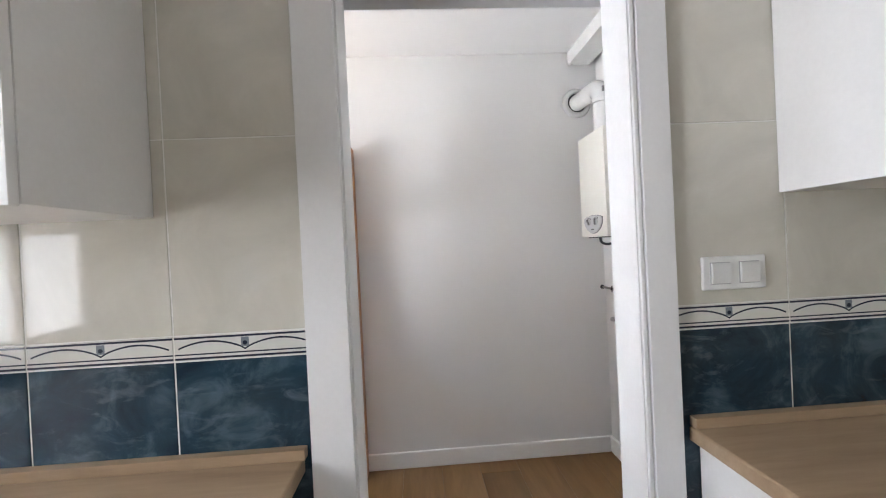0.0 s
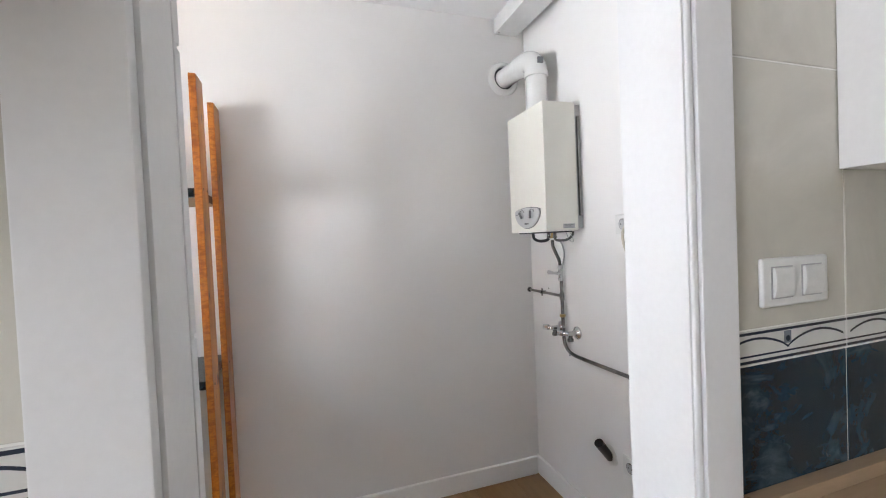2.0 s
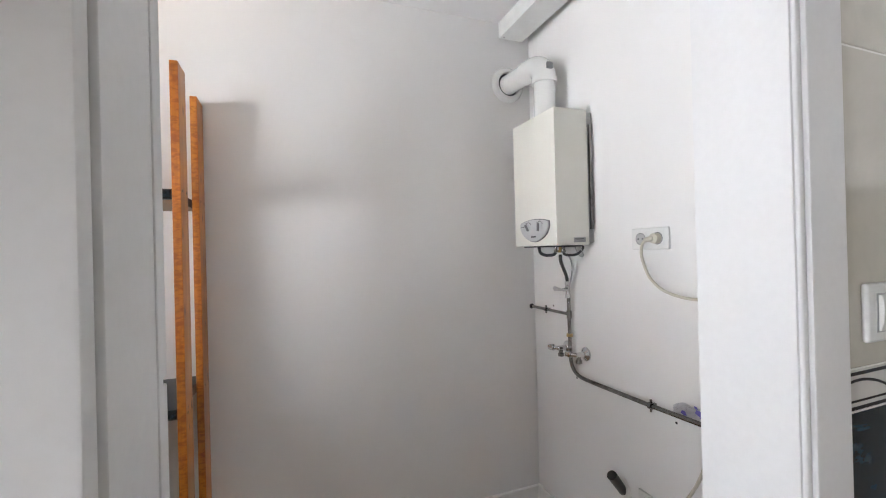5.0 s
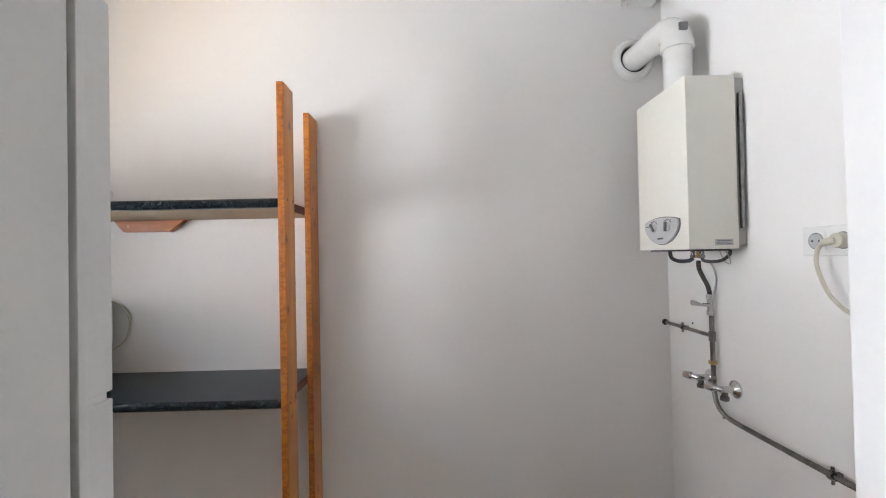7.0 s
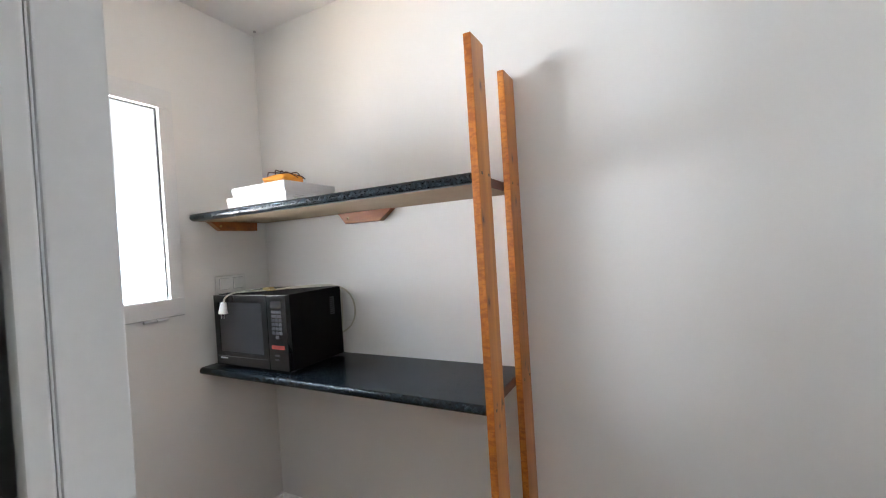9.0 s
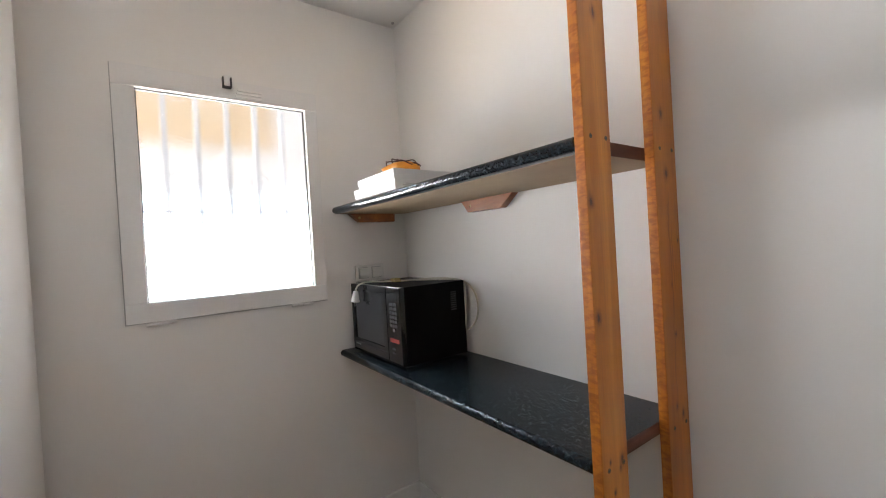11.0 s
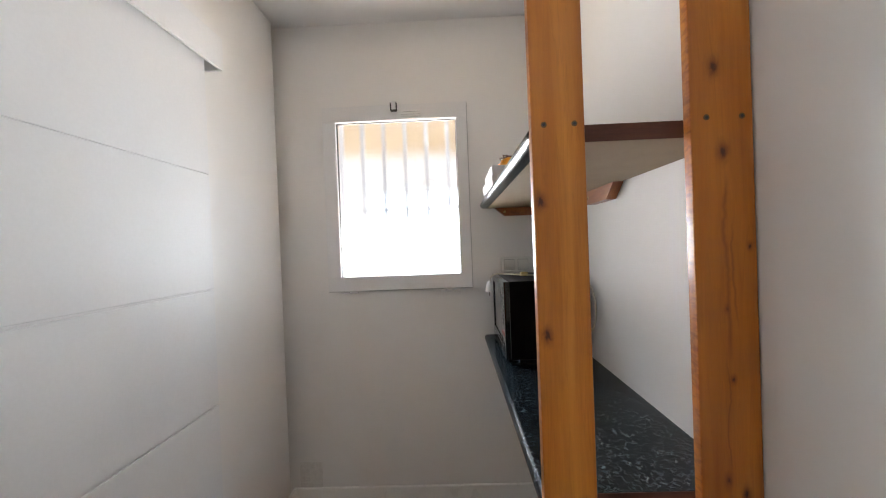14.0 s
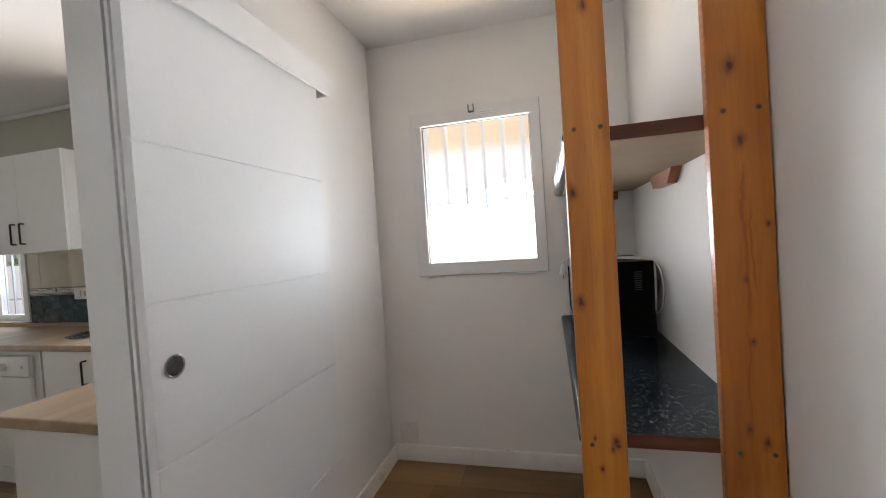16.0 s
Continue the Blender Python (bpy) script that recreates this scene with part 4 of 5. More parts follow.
part("cloth", bm, M_ORANGE, pouch, "", True)
rng = random.Random(9)
for k in range(4):
    bm = bmesh.new()
    a0 = rng.uniform(-0.4, 0.4)
    pts = []
    for j in range(8):
        s = j / 7
        pts.append((-1.03 + 0.125 * s + rng.uniform(-0.008, 0.008), 2.215 + 0.03 * math.sin(6 * s + k + a0) + 0.05 * s, 1.646 + 0.018 * math.sin(math.pi * s) + rng.uniform(-0.004, 0.008) - 0.010 * s))
    tube(bm, pts, 0.0022, 7, 5)
    part("string", bm, M_STRING, pouch, "dark red string", True)

# ---- water heater ----
BX0, BX1, BY0, BY1, BZ0, BZ1 = 1.190, 1.362, 2.072, 2.386, 1.336, 1.888
heater = thing("gas_water_heater", "white wall-hung gas water heater with a grey shield-shaped control panel", "water heater")
bm = bmesh.new()
box(bm, (BX0, BY0, BZ0), (BX1 - 0.012, BY1, BZ1), 0.0025)
case = part("casing", bm, M_BOILER, heater, "", True)
bm = bmesh.new()
box(bm, (BX1 - 0.011, BY0 + 0.006, BZ0 + 0.01), (XR - 0.0005, BY1 - 0.006, BZ1 - 0.008), 0.001)
part("back_plate", bm, M_GREYP, heater, "grey metal back frame", True)
one("side_rail", (BX1 - 0.004, BY0 - 0.0045, 1.40), (BX1 + 0.006, BY0 + 0.005, 1.83), M_PIPE, heater, "thin dark fixing rail")
yc, zt, hw = 2.222, 1.437, 0.108


def shield(grow):
    """Outline in y and z: a shallow arched top, blunt round shoulders, sides drawn in to a broad round foot."""
    out = []
    for k in range(25):
        u = -1 + 2 * k / 24
        out.append((yc + (hw + grow) * 0.97 * u, zt + grow + 0.013 * (1 - u * u)))
    for k in range(1, 30):
        c = math.cos(math.pi * k / 30)
        d = math.sin(math.pi * k / 30)
        half = (hw + grow) * math.copysign(abs(c) ** 1.10, c)
        out.append((yc + half, zt - 0.010 - (0.072 + grow) * d ** 1.05))
    return out


bm = bmesh.new()
prism(bm, shield(0.002), "x", BX0 - 0.0035, BX0 - 0.0003, 0.0)
rim = part("panel_rim", bm, M_KNOB, heater, "dark line round the panel", True)
bm = bmesh.new()
prism(bm, shield(-0.001), "x", BX0 - 0.0085, BX0 - 0.0036, 0.0)
cp = part("control_panel", bm, M_PANELG, heater, "pale grey shield-shaped control panel", True)
for yy, turn in ((2.262, -38), (2.176, 4)):
    bm = bmesh.new()
    cyl(bm, (BX0 - 0.0086, yy, 1.416), (BX0 - 0.0130, yy, 1.416), 0.0185, 0.0175, 28, 0.001)
    knob = part("knob", bm, M_PANELG, cp, "round pale control knob", True)
    bm = bmesh.new()
    box(bm, (BX0 - 0.0215, -0.0042, -0.0165), (BX0 - 0.0132, 0.0042, 0.0165), 0.0015)
    bmesh.ops.transform(bm, matrix=Matrix.Translation((0, yy, 1.416)) @ Matrix.Rotation(radians(turn), 4, "X"), verts=bm.verts[:])
    part("knob_grip", bm, M_KNOB, knob, "dark grip", True)
    bm = bmesh.new()
    pts = [(BX0 - 0.0090, yy + 0.0235 * math.cos(a), 1.416 + 0.0235 * math.sin(a)) for a in (radians(30 + 120 * j / 12) for j in range(13))]
    tube(bm, pts, 0.0011, 6, 1)
    part("scale_mark", bm, M_DARKP, cp, "dark dial scale")
    for a in (radians(48), radians(90), radians(132)):
        c = (yy + 0.0285 * math.cos(a), 1.416 + 0.0285 * math.sin(a))
        one("scale_print", (BX0 - 0.0092, c[0] - 0.0018, c[1] - 0.0010), (BX0 - 0.0087, c[0] + 0.0018, c[1] + 0.0010), M_DARKP, cp)
one("name_bar", (BX0 - 0.0095, 2.205, 1.373), (BX0 - 0.0083, 2.240, 1.379), M_DARKP, cp, "dark lettering bar")
one("print_bar", (BX0 - 0.0095, 2.296, 1.420), (BX0 - 0.0083, 2.318, 1.4225), M_DARKP, cp)
lab = one("label", (1.272, BY0 - 0.0010, 1.347), (1.330, BY0 - 0.0003, 1.367), M_GREYP, heater, "small grey rating label")
for k in range(3):
    one("print_bar", (1.278, BY0 - 0.0016, 1.351 + k * 0.005), (1.322 - 0.008 * (k % 2), BY0 - 0.0012, 1.3525 + k * 0.005), M_DARKP, lab)
# dark plate stands in for the shade inside the open underside
bm = bmesh.new()
box(bm, (BX0 + 0.02, BY0 + 0.02, BZ0 - 0.006), (BX1 - 0.03, BY1 - 0.04, BZ0 - 0.0004), 0.001)
part("underside_shade", bm, M_DARKP, heater, "dark plate painted as the shaded open underside", True)
for yy, xx, mm in ((2.200, 1.300, M_BRASS), (2.165, 1.290, M_PIPE), (2.245, 1.310, M_PIPE)):
    bm = bmesh.new()
    cyl(bm, (xx, yy, BZ0 - 0.006), (xx, yy, BZ0 - 0.020), 0.007, seg=12)
    cyl(bm, (xx, yy, BZ0 - 0.020), (xx, yy, BZ0 - 0.030), 0.0095, seg=6)
    part("connector", bm, mm, heater, "pipe connector", True)
bm = bmesh.new()
tube(bm, [(1.290, 2.165, 1.308), (1.292, 2.160, 1.298), (1.305, 2.145, 1.294), (1.33, 2.128, 1.298), (1.350, 2.12, 1.315), (1.355, 2.12, 1.333)], 0.0055, 10)
part("pipe_stub", bm, M_BRAID, heater, "dark pipe stub", True)
bm = bmesh.new()
tube(bm, [(1.31, 2.245, 1.306), (1.300, 2.252, 1.296), (1.275, 2.270, 1.294), (1.255, 2.283, 1.306), (1.250, 2.286, 1.331)], 0.007, 10)
part("flex_loop", bm, M_DARKP, heater, "dark flexible loop", True)
bm = bmesh.new()
tube(bm, [(1.335, 2.115, 1.332), (1.345, 2.108, 1.300), (1.355, 2.125, 1.286), (1.355, 2.15, 1.296), (1.35, 2.165, 1.330)], 0.0018, 6)
part("thin_wire", bm, M_GREYP, heater, "thin pale wire loop", True)

flue = thing("flue_pipe", "white plastic flue elbow running from the heater into the back wall", "flue pipe")
FX, FY, FR, FZ = 1.283, 2.262, 0.050, 2.150
bm = bmesh.new()
cyl(bm, (FX, FY, BZ1 + 0.0005), (FX, FY, 2.082), FR * 0.96, seg=40)
part("vertical_pipe", bm, M_PVC, flue, "", True)
bm = bmesh.new()
B = 0.066
pts = [(FX, FY, FZ - B - 0.01)] + [(FX - 0.012 * (1 - math.cos(a)), FY + B - B * math.cos(a), FZ - B + B * math.sin(a)) for a in (math.pi / 2 * j / 12 for j in range(13))] + [(FX - 0.020, FY + B + 0.05, FZ)]
tube(bm, pts, FR * 1.06, 40, 1)
part("elbow", bm, M_PVC, flue, "", True)
bm = bmesh.new()
cyl(bm, (FX, FY, 2.060), (FX, FY, 2.0845), FR * 1.13, seg=40, bev=0.003)
part("collar", bm, M_PVC, flue, "", True)
bm = bmesh.new()
tube(bm, [(FX - 0.019, FY + B + 0.045, FZ), (FX - 0.032, YB - 0.004, FZ + 0.001)], FR * 0.97, 40, 1)
part("horizontal_pipe", bm, M_PVC, flue, "", True)
RXc = FX - 0.033
bm = bmesh.new()
prof = [(0.056, YB - 0.010), (0.060, YB - 0.022), (0.072, YB - 0.022), (0.083, YB - 0.015), (0.089, YB - 0.001)]
N = 48
rings = [[bm.verts.new((RXc + r * math.cos(2 * math.pi * k / N), y, FZ + 0.002 + r * math.sin(2 * math.pi * k / N))) for k in range(N)] for r, y in prof]
for a, b in zip(rings, rings[1:]):
    for k in range(N):
        bm.faces.new((a[k], a[(k + 1) % N], b[(k + 1) % N], b[k]))
part("wall_rose", bm, M_PVC, flue, "round white wall rose", True)
# dark disc puts the shade between pipe and rose into colour
bm = bmesh.new()
cyl(bm, (RXc, YB - 0.010, FZ + 0.002), (RXc, YB - 0.0085, FZ + 0.002), 0.0565, seg=40)
part("gap_shadow_ring", bm, M_DARKP, flue, "dark disc painted as the shaded gap in the rose")
one("sticker", (FX - 0.022, FY - FR * 1.06 - 0.0060, 2.108), (FX + 0.006, FY - FR * 1.06 + 0.003, 2.134), M_KNOB, flue, "small grey printed sticker")

duct = thing("ceiling_duct", "white boxed duct running along the ceiling beside the wall", "duct")
bm = bmesh.new()
box(bm, (1.204, YN + 0.002, 2.379), (1.338, YB - 0.006, ZC - 0.001), 0.004)
part("duct_cover", bm, M_PVC, duct, "", True)
bm = bmesh.new()
cyl(bm, (1.222, YB - 0.03, 2.3788), (1.222, YB - 0.03, 2.3765), 0.004, seg=10)
part("duct_screw", bm, M_STEEL, duct, "small screw")

# ---- pipes and taps on the right wall ----
pipes = thing("gas_pipe_run", "tarnished metal gas pipe with valve, clipped to the wall", "pipe")
PXc = XR - 0.022
bm = bmesh.new()
tube(bm, [(1.30, 2.20, 1.297), (1.302, 2.202, 1.27), (1.325, 2.215, 1.235), (PXc - 0.01, 2.228, 1.205), (PXc, 2.232, 1.172)], 0.0075, 12)
part("braided_hose", bm, M_BRAID, pipes, "dark braided hose", True)
bm = bmesh.new()
tube(bm, [(1.31, 2.165, 1.30), (1.335, 2.175, 1.27), (1.352, 2.188, 1.23), (1.356, 2.205, 1.19), (PXc, 2.222, 1.15)], 0.0032, 8)
part("thin_cable", bm, M_GREYP, pipes, "thin grey cable", True)
bm = bmesh.new()
cyl(bm, (PXc, 2.232, 1.176), (PXc, 2.232, 1.160), 0.012, seg=6)
cyl(bm, (PXc, 2.232, 1.160), (PXc, 2.232, 1.118), 0.0105, seg=16)
cyl(bm, (PXc, 2.232, 1.118), (PXc, 2.232, 1.102), 0.012, seg=6)
cyl(bm, (PXc, 2.232, 1.139), (PXc - 0.026, 2.232, 1.139), 0.007, seg=12)
valve = part("gas_valve", bm, M_CHROME, pipes, "small chrome stop valve", True)
bm = bmesh.new()
prism(bm, [(2.186, 1.136), (2.186, 1.147), (2.214, 1.143), (2.236, 1.145), (2.284, 1.152), (2.292, 1.141), (2.284, 1.131), (2.236, 1.134), (2.214, 1.136)], "x", PXc - 0.036, PXc - 0.028, 0.0015)
part("valve_lever", bm, M_CHROME, valve, "flat metal lever", True)
bm = bmesh.new()
R = 0.0080
arc = [(PXc, 2.228, 1.102), (PXc, 2.227, 1.03), (PXc, 2.226, 0.94), (PXc, 2.225, 0.88), (PXc, 2.223, 0.835), (PXc, 2.212, 0.800), (PXc, 2.188, 0.778), (PXc, 2.150, 0.768), (PXc, 2.08, 0.767), (PXc, 1.95, 0.769), (PXc, 1.80, 0.772), (PXc, 1.62, 0.778), (PXc, 1.40, 0.785), (PXc, 1.165, 0.792)]
tube(bm, arc, R, 14, 6)
part("main_pipe", bm, M_PIPE, pipes, "", True)
bm = bmesh.new()
tube(bm, [(PXc, 2.226, 1.030), (PXc + 0.001, 2.40, 1.030), (PXc + 0.002, YB - 0.004, 1.030)], 0.0070, 12, 1)
part("side_branch", bm, M_PIPE, pipes, "", True)
bm = bmesh.new()
cyl(bm, (PXc + 0.002, YB - 0.004, 1.030), (PXc + 0.002, YB - 0.0005, 1.030), 0.013, seg=16)
part("branch_seal", bm, M_DARKP, pipes, "dark hole rim")
bm = bmesh.new()
cyl(bm, (PXc, 2.2265, 0.944), (PXc, 2.2265, 0.930), 0.0135, seg=6, bev=0.001)
part("nut", bm, M_BRASS, pipes, "brass nut", True)
bm = bmesh.new()
cyl(bm, (PXc, 2.2265, 1.045), (PXc, 2.2265, 1.012), 0.0112, seg=16)
part("tee", bm, M_PIPE, pipes, "", True)
for yy, zz in ((1.795, 0.772), (2.40, 1.030)):
    bm = bmesh.new()
    rr = 0.0125 if yy < 2 else 0.010
    cyl(bm, (PXc, yy - 0.006, zz), (PXc, yy + 0.006, zz), rr, seg=16)
    cyl(bm, (PXc, yy, zz + rr - 0.001), (PXc, yy, zz + rr + 0.009), 0.004, seg=10)
    cyl(bm, (PXc, yy, zz - rr + 0.001), (PXc, yy, zz - rr - 0.009), 0.004, seg=10)
    box(bm, (PXc + 0.006, yy - 0.005, zz - 0.006), (XR - 0.0005, yy + 0.005, zz + 0.006))
    part("pipe_clip", bm, M_PIPE, pipes, "metal pipe clip", True)


def angle_tap(label, y, z, side):
    ob = thing("angle_valve", label, "tap", "chrome taps on the wall")
    bm = bmesh.new()
    cyl(bm, (XR - 0.0005, y, z), (XR - 0.006, y, z), 0.030, 0.029, 32, 0.001)
    cyl(bm, (XR - 0.006, y, z), (XR - 0.017, y, z), 0.028, 0.0125, 32, 0.001)
    cyl(bm, (XR - 0.017, y, z), (XR - 0.054, y, z), 0.0115, seg=18, bev=0.001)
    part("valve_body", bm, M_CHROME, ob, "", True)
    bm = bmesh.new()
    cyl(bm, (XR - 0.040, y, z - 0.004), (XR - 0.040, y, z - 0.026), 0.0095, seg=16)
    cyl(bm, (XR - 0.040, y, z - 0.022), (XR - 0.040, y, z - 0.036), 0.0135, seg=6, bev=0.001)
    part("outlet_nut", bm, M_PIPE, ob, "hexagonal outlet nut", True)
    bm = bmesh.new()
    cyl(bm, (XR - 0.046, y, z), (XR - 0.060, y + side * 0.022, z), 0.0095, seg=14)
    cyl(bm, (XR - 0.060, y + side * 0.022, z), (XR - 0.074, y + side * 0.046, z + 0.001), 0.0150, 0.0125, 8, 0.002)
    part("valve_handle", bm, M_CHROME, ob, "faceted chrome handle", True)


angle_tap("small chrome angle valve with a round wall rose, beside the pipe", 2.268, 0.872, 1)
angle_tap("small chrome angle valve turned towards the pipe bend", 2.146, 0.868, 1)

drain = thing("drain_stub", "dark plastic drain stub slanting up out of the wall", "drain pipe")
bm = bmesh.new()
DA, DB = Vector((XR - 0.001, 1.956, 0.386)), Vector((1.312, 1.940, 0.468))
cyl(bm, DA, DB, 0.017, 0.019, 24)
part("stub", bm, M_STUB, drain, "brown-black plastic pipe", True)
bm = bmesh.new()
dd = (DB - DA).normalized()
cyl(bm, DB + dd * 0.0002, DB + dd * 0.0010, 0.0165, seg=24)
part("mouth", bm, M_BLACKG, drain, "black open mouth")
bm = bmesh.new()
for k in range(9):
    t = bmesh.new()
    bmesh.ops.create_icosphere(t, subdivisions=2, radius=1)
    cy, cz, s = 1.950 + 0.016 * math.cos(k * 0.7), 0.395 + 0.022 * math.sin(k * 0.7), 0.016 + 0.004 * (k % 3)
    for v in t.verts:
        v.co = Vector((XR - 0.0008 + v.co.x * 0.0035 - 0.0005, cy + v.co.y * s, cz + v.co.z * s))
    merge(bm, t)
part("plaster_ring", bm, M_PUTTY, drain, "", True)

wrap = thing("plastic_wrap", "crumpled clear plastic wrap with violet print behind the pipe", "plastic wrap")
bm = bmesh.new()
nu, nv = 22, 12
grid = []
for i in range(nu):
    row = []
    for k in range(nv):
        u, v = i / (nu - 1), k / (nv - 1)
        yy = 1.715 - 0.16 * u
        top = 0.800 + 0.030 * math.sin(min(u * 1.35, 1) * math.pi * 0.5) + 0.008 * math.sin(9 * u)
        zz = 0.770 + (top - 0.770) * v
        n3 = noise.noise(Vector((u * 6, v * 5, 2.0)))
        row.append(bm.verts.new((XR - 0.010 - 0.010 * abs(n3) - 0.006 * abs(noise.noise(Vector((u * 17, v * 13, 5)))), yy + 0.006 * n3, zz + 0.004 * noise.noise(Vector((u * 9, v * 9, 9))))))
    grid.append(row)
for i in range(nu - 1):
    for k in range(nv - 1):
        bm.faces.new((grid[i][k], grid[i + 1][k], grid[i + 1][k + 1], grid[i][k + 1]))
bmesh.ops.solidify(bm, geom=bm.faces[:], thickness=0.0008)
part("film", bm, M_FILM, wrap, "glossy crumpled film")
for yy, zz, s in ((1.664, 0.796, 0.010), (1.612, 0.812, 0.013), (1.600, 0.800, 0.010), (1.622, 0.826, 0.006), (1.586, 0.797, 0.009)):
    bm = bmesh.new()
    prism(bm, [(yy - s, zz - s * 0.5), (yy - s * 0.2, zz - s * 0.8), (yy + s, zz - s * 0.2), (yy + s * 0.6, zz + s * 0.7), (yy - s * 0.6, zz + s * 0.5)], "x", XR - 0.0285, XR - 0.0275)
    part("print_patch", bm, M_PURPLE, wrap, "violet print")

for yy, zz in ((1.714, 0.740), (2.37, 1.050), (2.211, 0.748)):
    bm = bmesh.new()
    cyl(bm, (XR - 0.0003, yy, zz), (XR - 0.0012, yy, zz), 0.0045, seg=9)
    tagged(part("screw_hole", bm, M_DARKP), "small dark screw hole in the painted wall", "screw hole", "screw holes")


def wall_plate(name, label, category, m, kinds, w, h):
    """A plate in its own plane (x along the wall, z up, facing -y), with a switch or a socket in each half."""
    ob = thing(name, label, category)
    bm = bmesh.new()
    box(bm, (-w / 2, -0.009, -h / 2), (w / 2, -0.0003, h / 2), 0.0045, 3)
    plate = part("plate", bm, M_PLATE, ob, "", True)
    k = len(kinds)
    for j, what in enumerate(kinds):
        c = (-w / 2 + w * (j + 0.5) / k) * 0.90
        if what == "switch":
            # grey plate paints the shade round the rocker
            bm = bmesh.new()
            box(bm, (c - 0.0255, -0.0098, -0.0265), (c + 0.0255, -0.0091, 0.0265))
            gap = part("rocker_gap", bm, M_GREYP, ob, "grey plate painted as the shaded gap round the rocker")
            bm = bmesh.new()
            prism(bm, [(-0.0100, -0.0245), (-0.0128, -0.0245), (-0.0158, -0.012), (-0.0168, 0.002), (-0.0162, 0.014), (-0.0145, 0.0245), (-0.0100, 0.0245)], "x", c - 0.0235, c + 0.0235, 0.0012)
            part("rocker", bm, M_PLATE, ob, "white rocker", True)
        else:
            bm = bmesh.new()
            box(bm, (c - 0.026, -0.0110, -0.026), (c + 0.026, -0.0092, 0.026), 0.001)
            s = part("socket", bm, M_PLATE, ob, "white round socket", True)
            # flat dark ring and grey disc paint the shade of a sunk well
            bm = bmesh.new()
            cyl(bm, (c, -0.0111, 0), (c, -0.0114, 0), 0.0212, seg=32)
            part("socket_rim", bm, M_KNOB, s, "dark ring painted as the shadow line of the well")
            bm = bmesh.new()
            cyl(bm, (c, -0.01145, 0), (c, -0.0116, 0), 0.0192, seg=32)
            part("socket_well", bm, M_GREYP, s, "grey disc painted as a shaded socket well")
            for dz in (-0.0192, 0.0165):
                one("earth_clip", (c - 0.0035, -0.0126, dz), (c + 0.0035, -0.0117, dz + 0.0027), M_CHROME, s)
            for dx in (-0.0095, 0.0095):
                bm = bmesh.new()
                cyl(bm, (c + dx, -0.0117, 0), (c + dx, -0.0120, 0), 0.003, seg=10)
                part("hole", bm, M_DARKP, s)
    ob.matrix_world = m
    return ob


wall_plate("light_switch", "white double light switch on cream tiles over the worktop", "light switch", Matrix.Translation((1.0015, 1.038, 1.2295)), ["switch", "switch"], 0.162, 0.081)
wall_plate("wall_socket", "white double wall plate half hidden behind the microwave", "wall socket", Matrix.Translation((XW, 2.313, 1.2185)) @ Matrix.Rotation(radians(90), 4, "Z"), ["switch", "switch"], 0.152, 0.078)
wall_plate("wall_socket", "white double socket with a cream plug, beside the heater", "wall socket", Matrix.Translation((XR, 1.796, 1.351)) @ Matrix.Rotation(radians(-90), 4, "Z"), ["socket", "socket"], 0.158, 0.076)
wall_plate("wall_socket", "white double socket on blue tiles above the oak worktop", "wall socket", Matrix.Translation((KX + 0.010, -1.18, 1.10)) @ Matrix.Rotation(radians(90), 4, "Z"), ["switch", "socket"], 0.160, 0.080)

wall_plate("wall_socket", "white double socket low on the wall, a cable plugged in", "wall socket", Matrix.Translation((XR, 1.798, 0.404)) @ Matrix.Rotation(radians(-90), 4, "Z"), ["socket", "socket"], 0.156, 0.076)
lead = thing("extension_cable", "cream cable plugged into the wall socket, hanging in a loop", "cable")
bm = bmesh.new()
cyl(bm, (XR - 0.0122, 1.760, 1.351), (XR - 0.032, 1.760, 1.351), 0.0185, 0.0175, 24, 0.002)
cyl(bm, (XR - 0.026, 1.762, 1.351), (XR - 0.036, 1.790, 1.346), 0.0105, 0.008, 14, 0.001)
part("plug", bm, M_CORD, lead, "cream moulded plug", True)
bm = bmesh.new()
tube(bm, [(XR - 0.035, 1.788, 1.346), (XR - 0.037, 1.800, 1.330), (XR - 0.037, 1.805, 1.300), (XR - 0.035, 1.797, 1.262), (XR - 0.034, 1.772, 1.215), (XR - 0.034, 1.725, 1.180), (XR - 0.034, 1.66, 1.163), (XR - 0.034, 1.59, 1.160), (XR - 0.034, 1.50, 1.165), (XR - 0.034, 1.41, 1.15), (XR - 0.034, 1.34, 1.08), (XR - 0.040, 1.34, 0.98), (XR - 0.045, 1.42, 0.86), (XR - 0.042, 1.52, 0.77), (XR - 0.034, 1.578, 0.70), (XR - 0.030, 1.610, 0.62), (XR - 0.028, 1.645, 0.55), (XR - 0.026, 1.690, 0.48), (XR - 0.024, 1.735, 0.425), (XR - 0.0126, 1.762, 0.404)], 0.0050, 10)
part("cable", bm, M_CORD, lead, "", True)

bm = bmesh.new()
rng = random.Random(5)
box(bm, (XW + 0.0003, 1.176, 0.118), (XW + 0.0022, 1.292, 0.246), 0.001)
for k in range(16):
    a = 1.180 + rng.uniform(0, 0.05)
    zz = 0.123 + k * 0.0073
    box(bm, (XW + 0.002, a, zz), (XW + 0.002 + rng.uniform(0.0008, 0.0025), a + rng.uniform(0.03, 0.055), zz + 0.005))
tagged(part("vent_patch", bm, M_PUTTY), "small square of rough repaired plaster above the skirting", "plaster patch")

hook = thing("ceiling_hook", "tiny dark hook in the ceiling corner", "hook")
bm = bmesh.new()
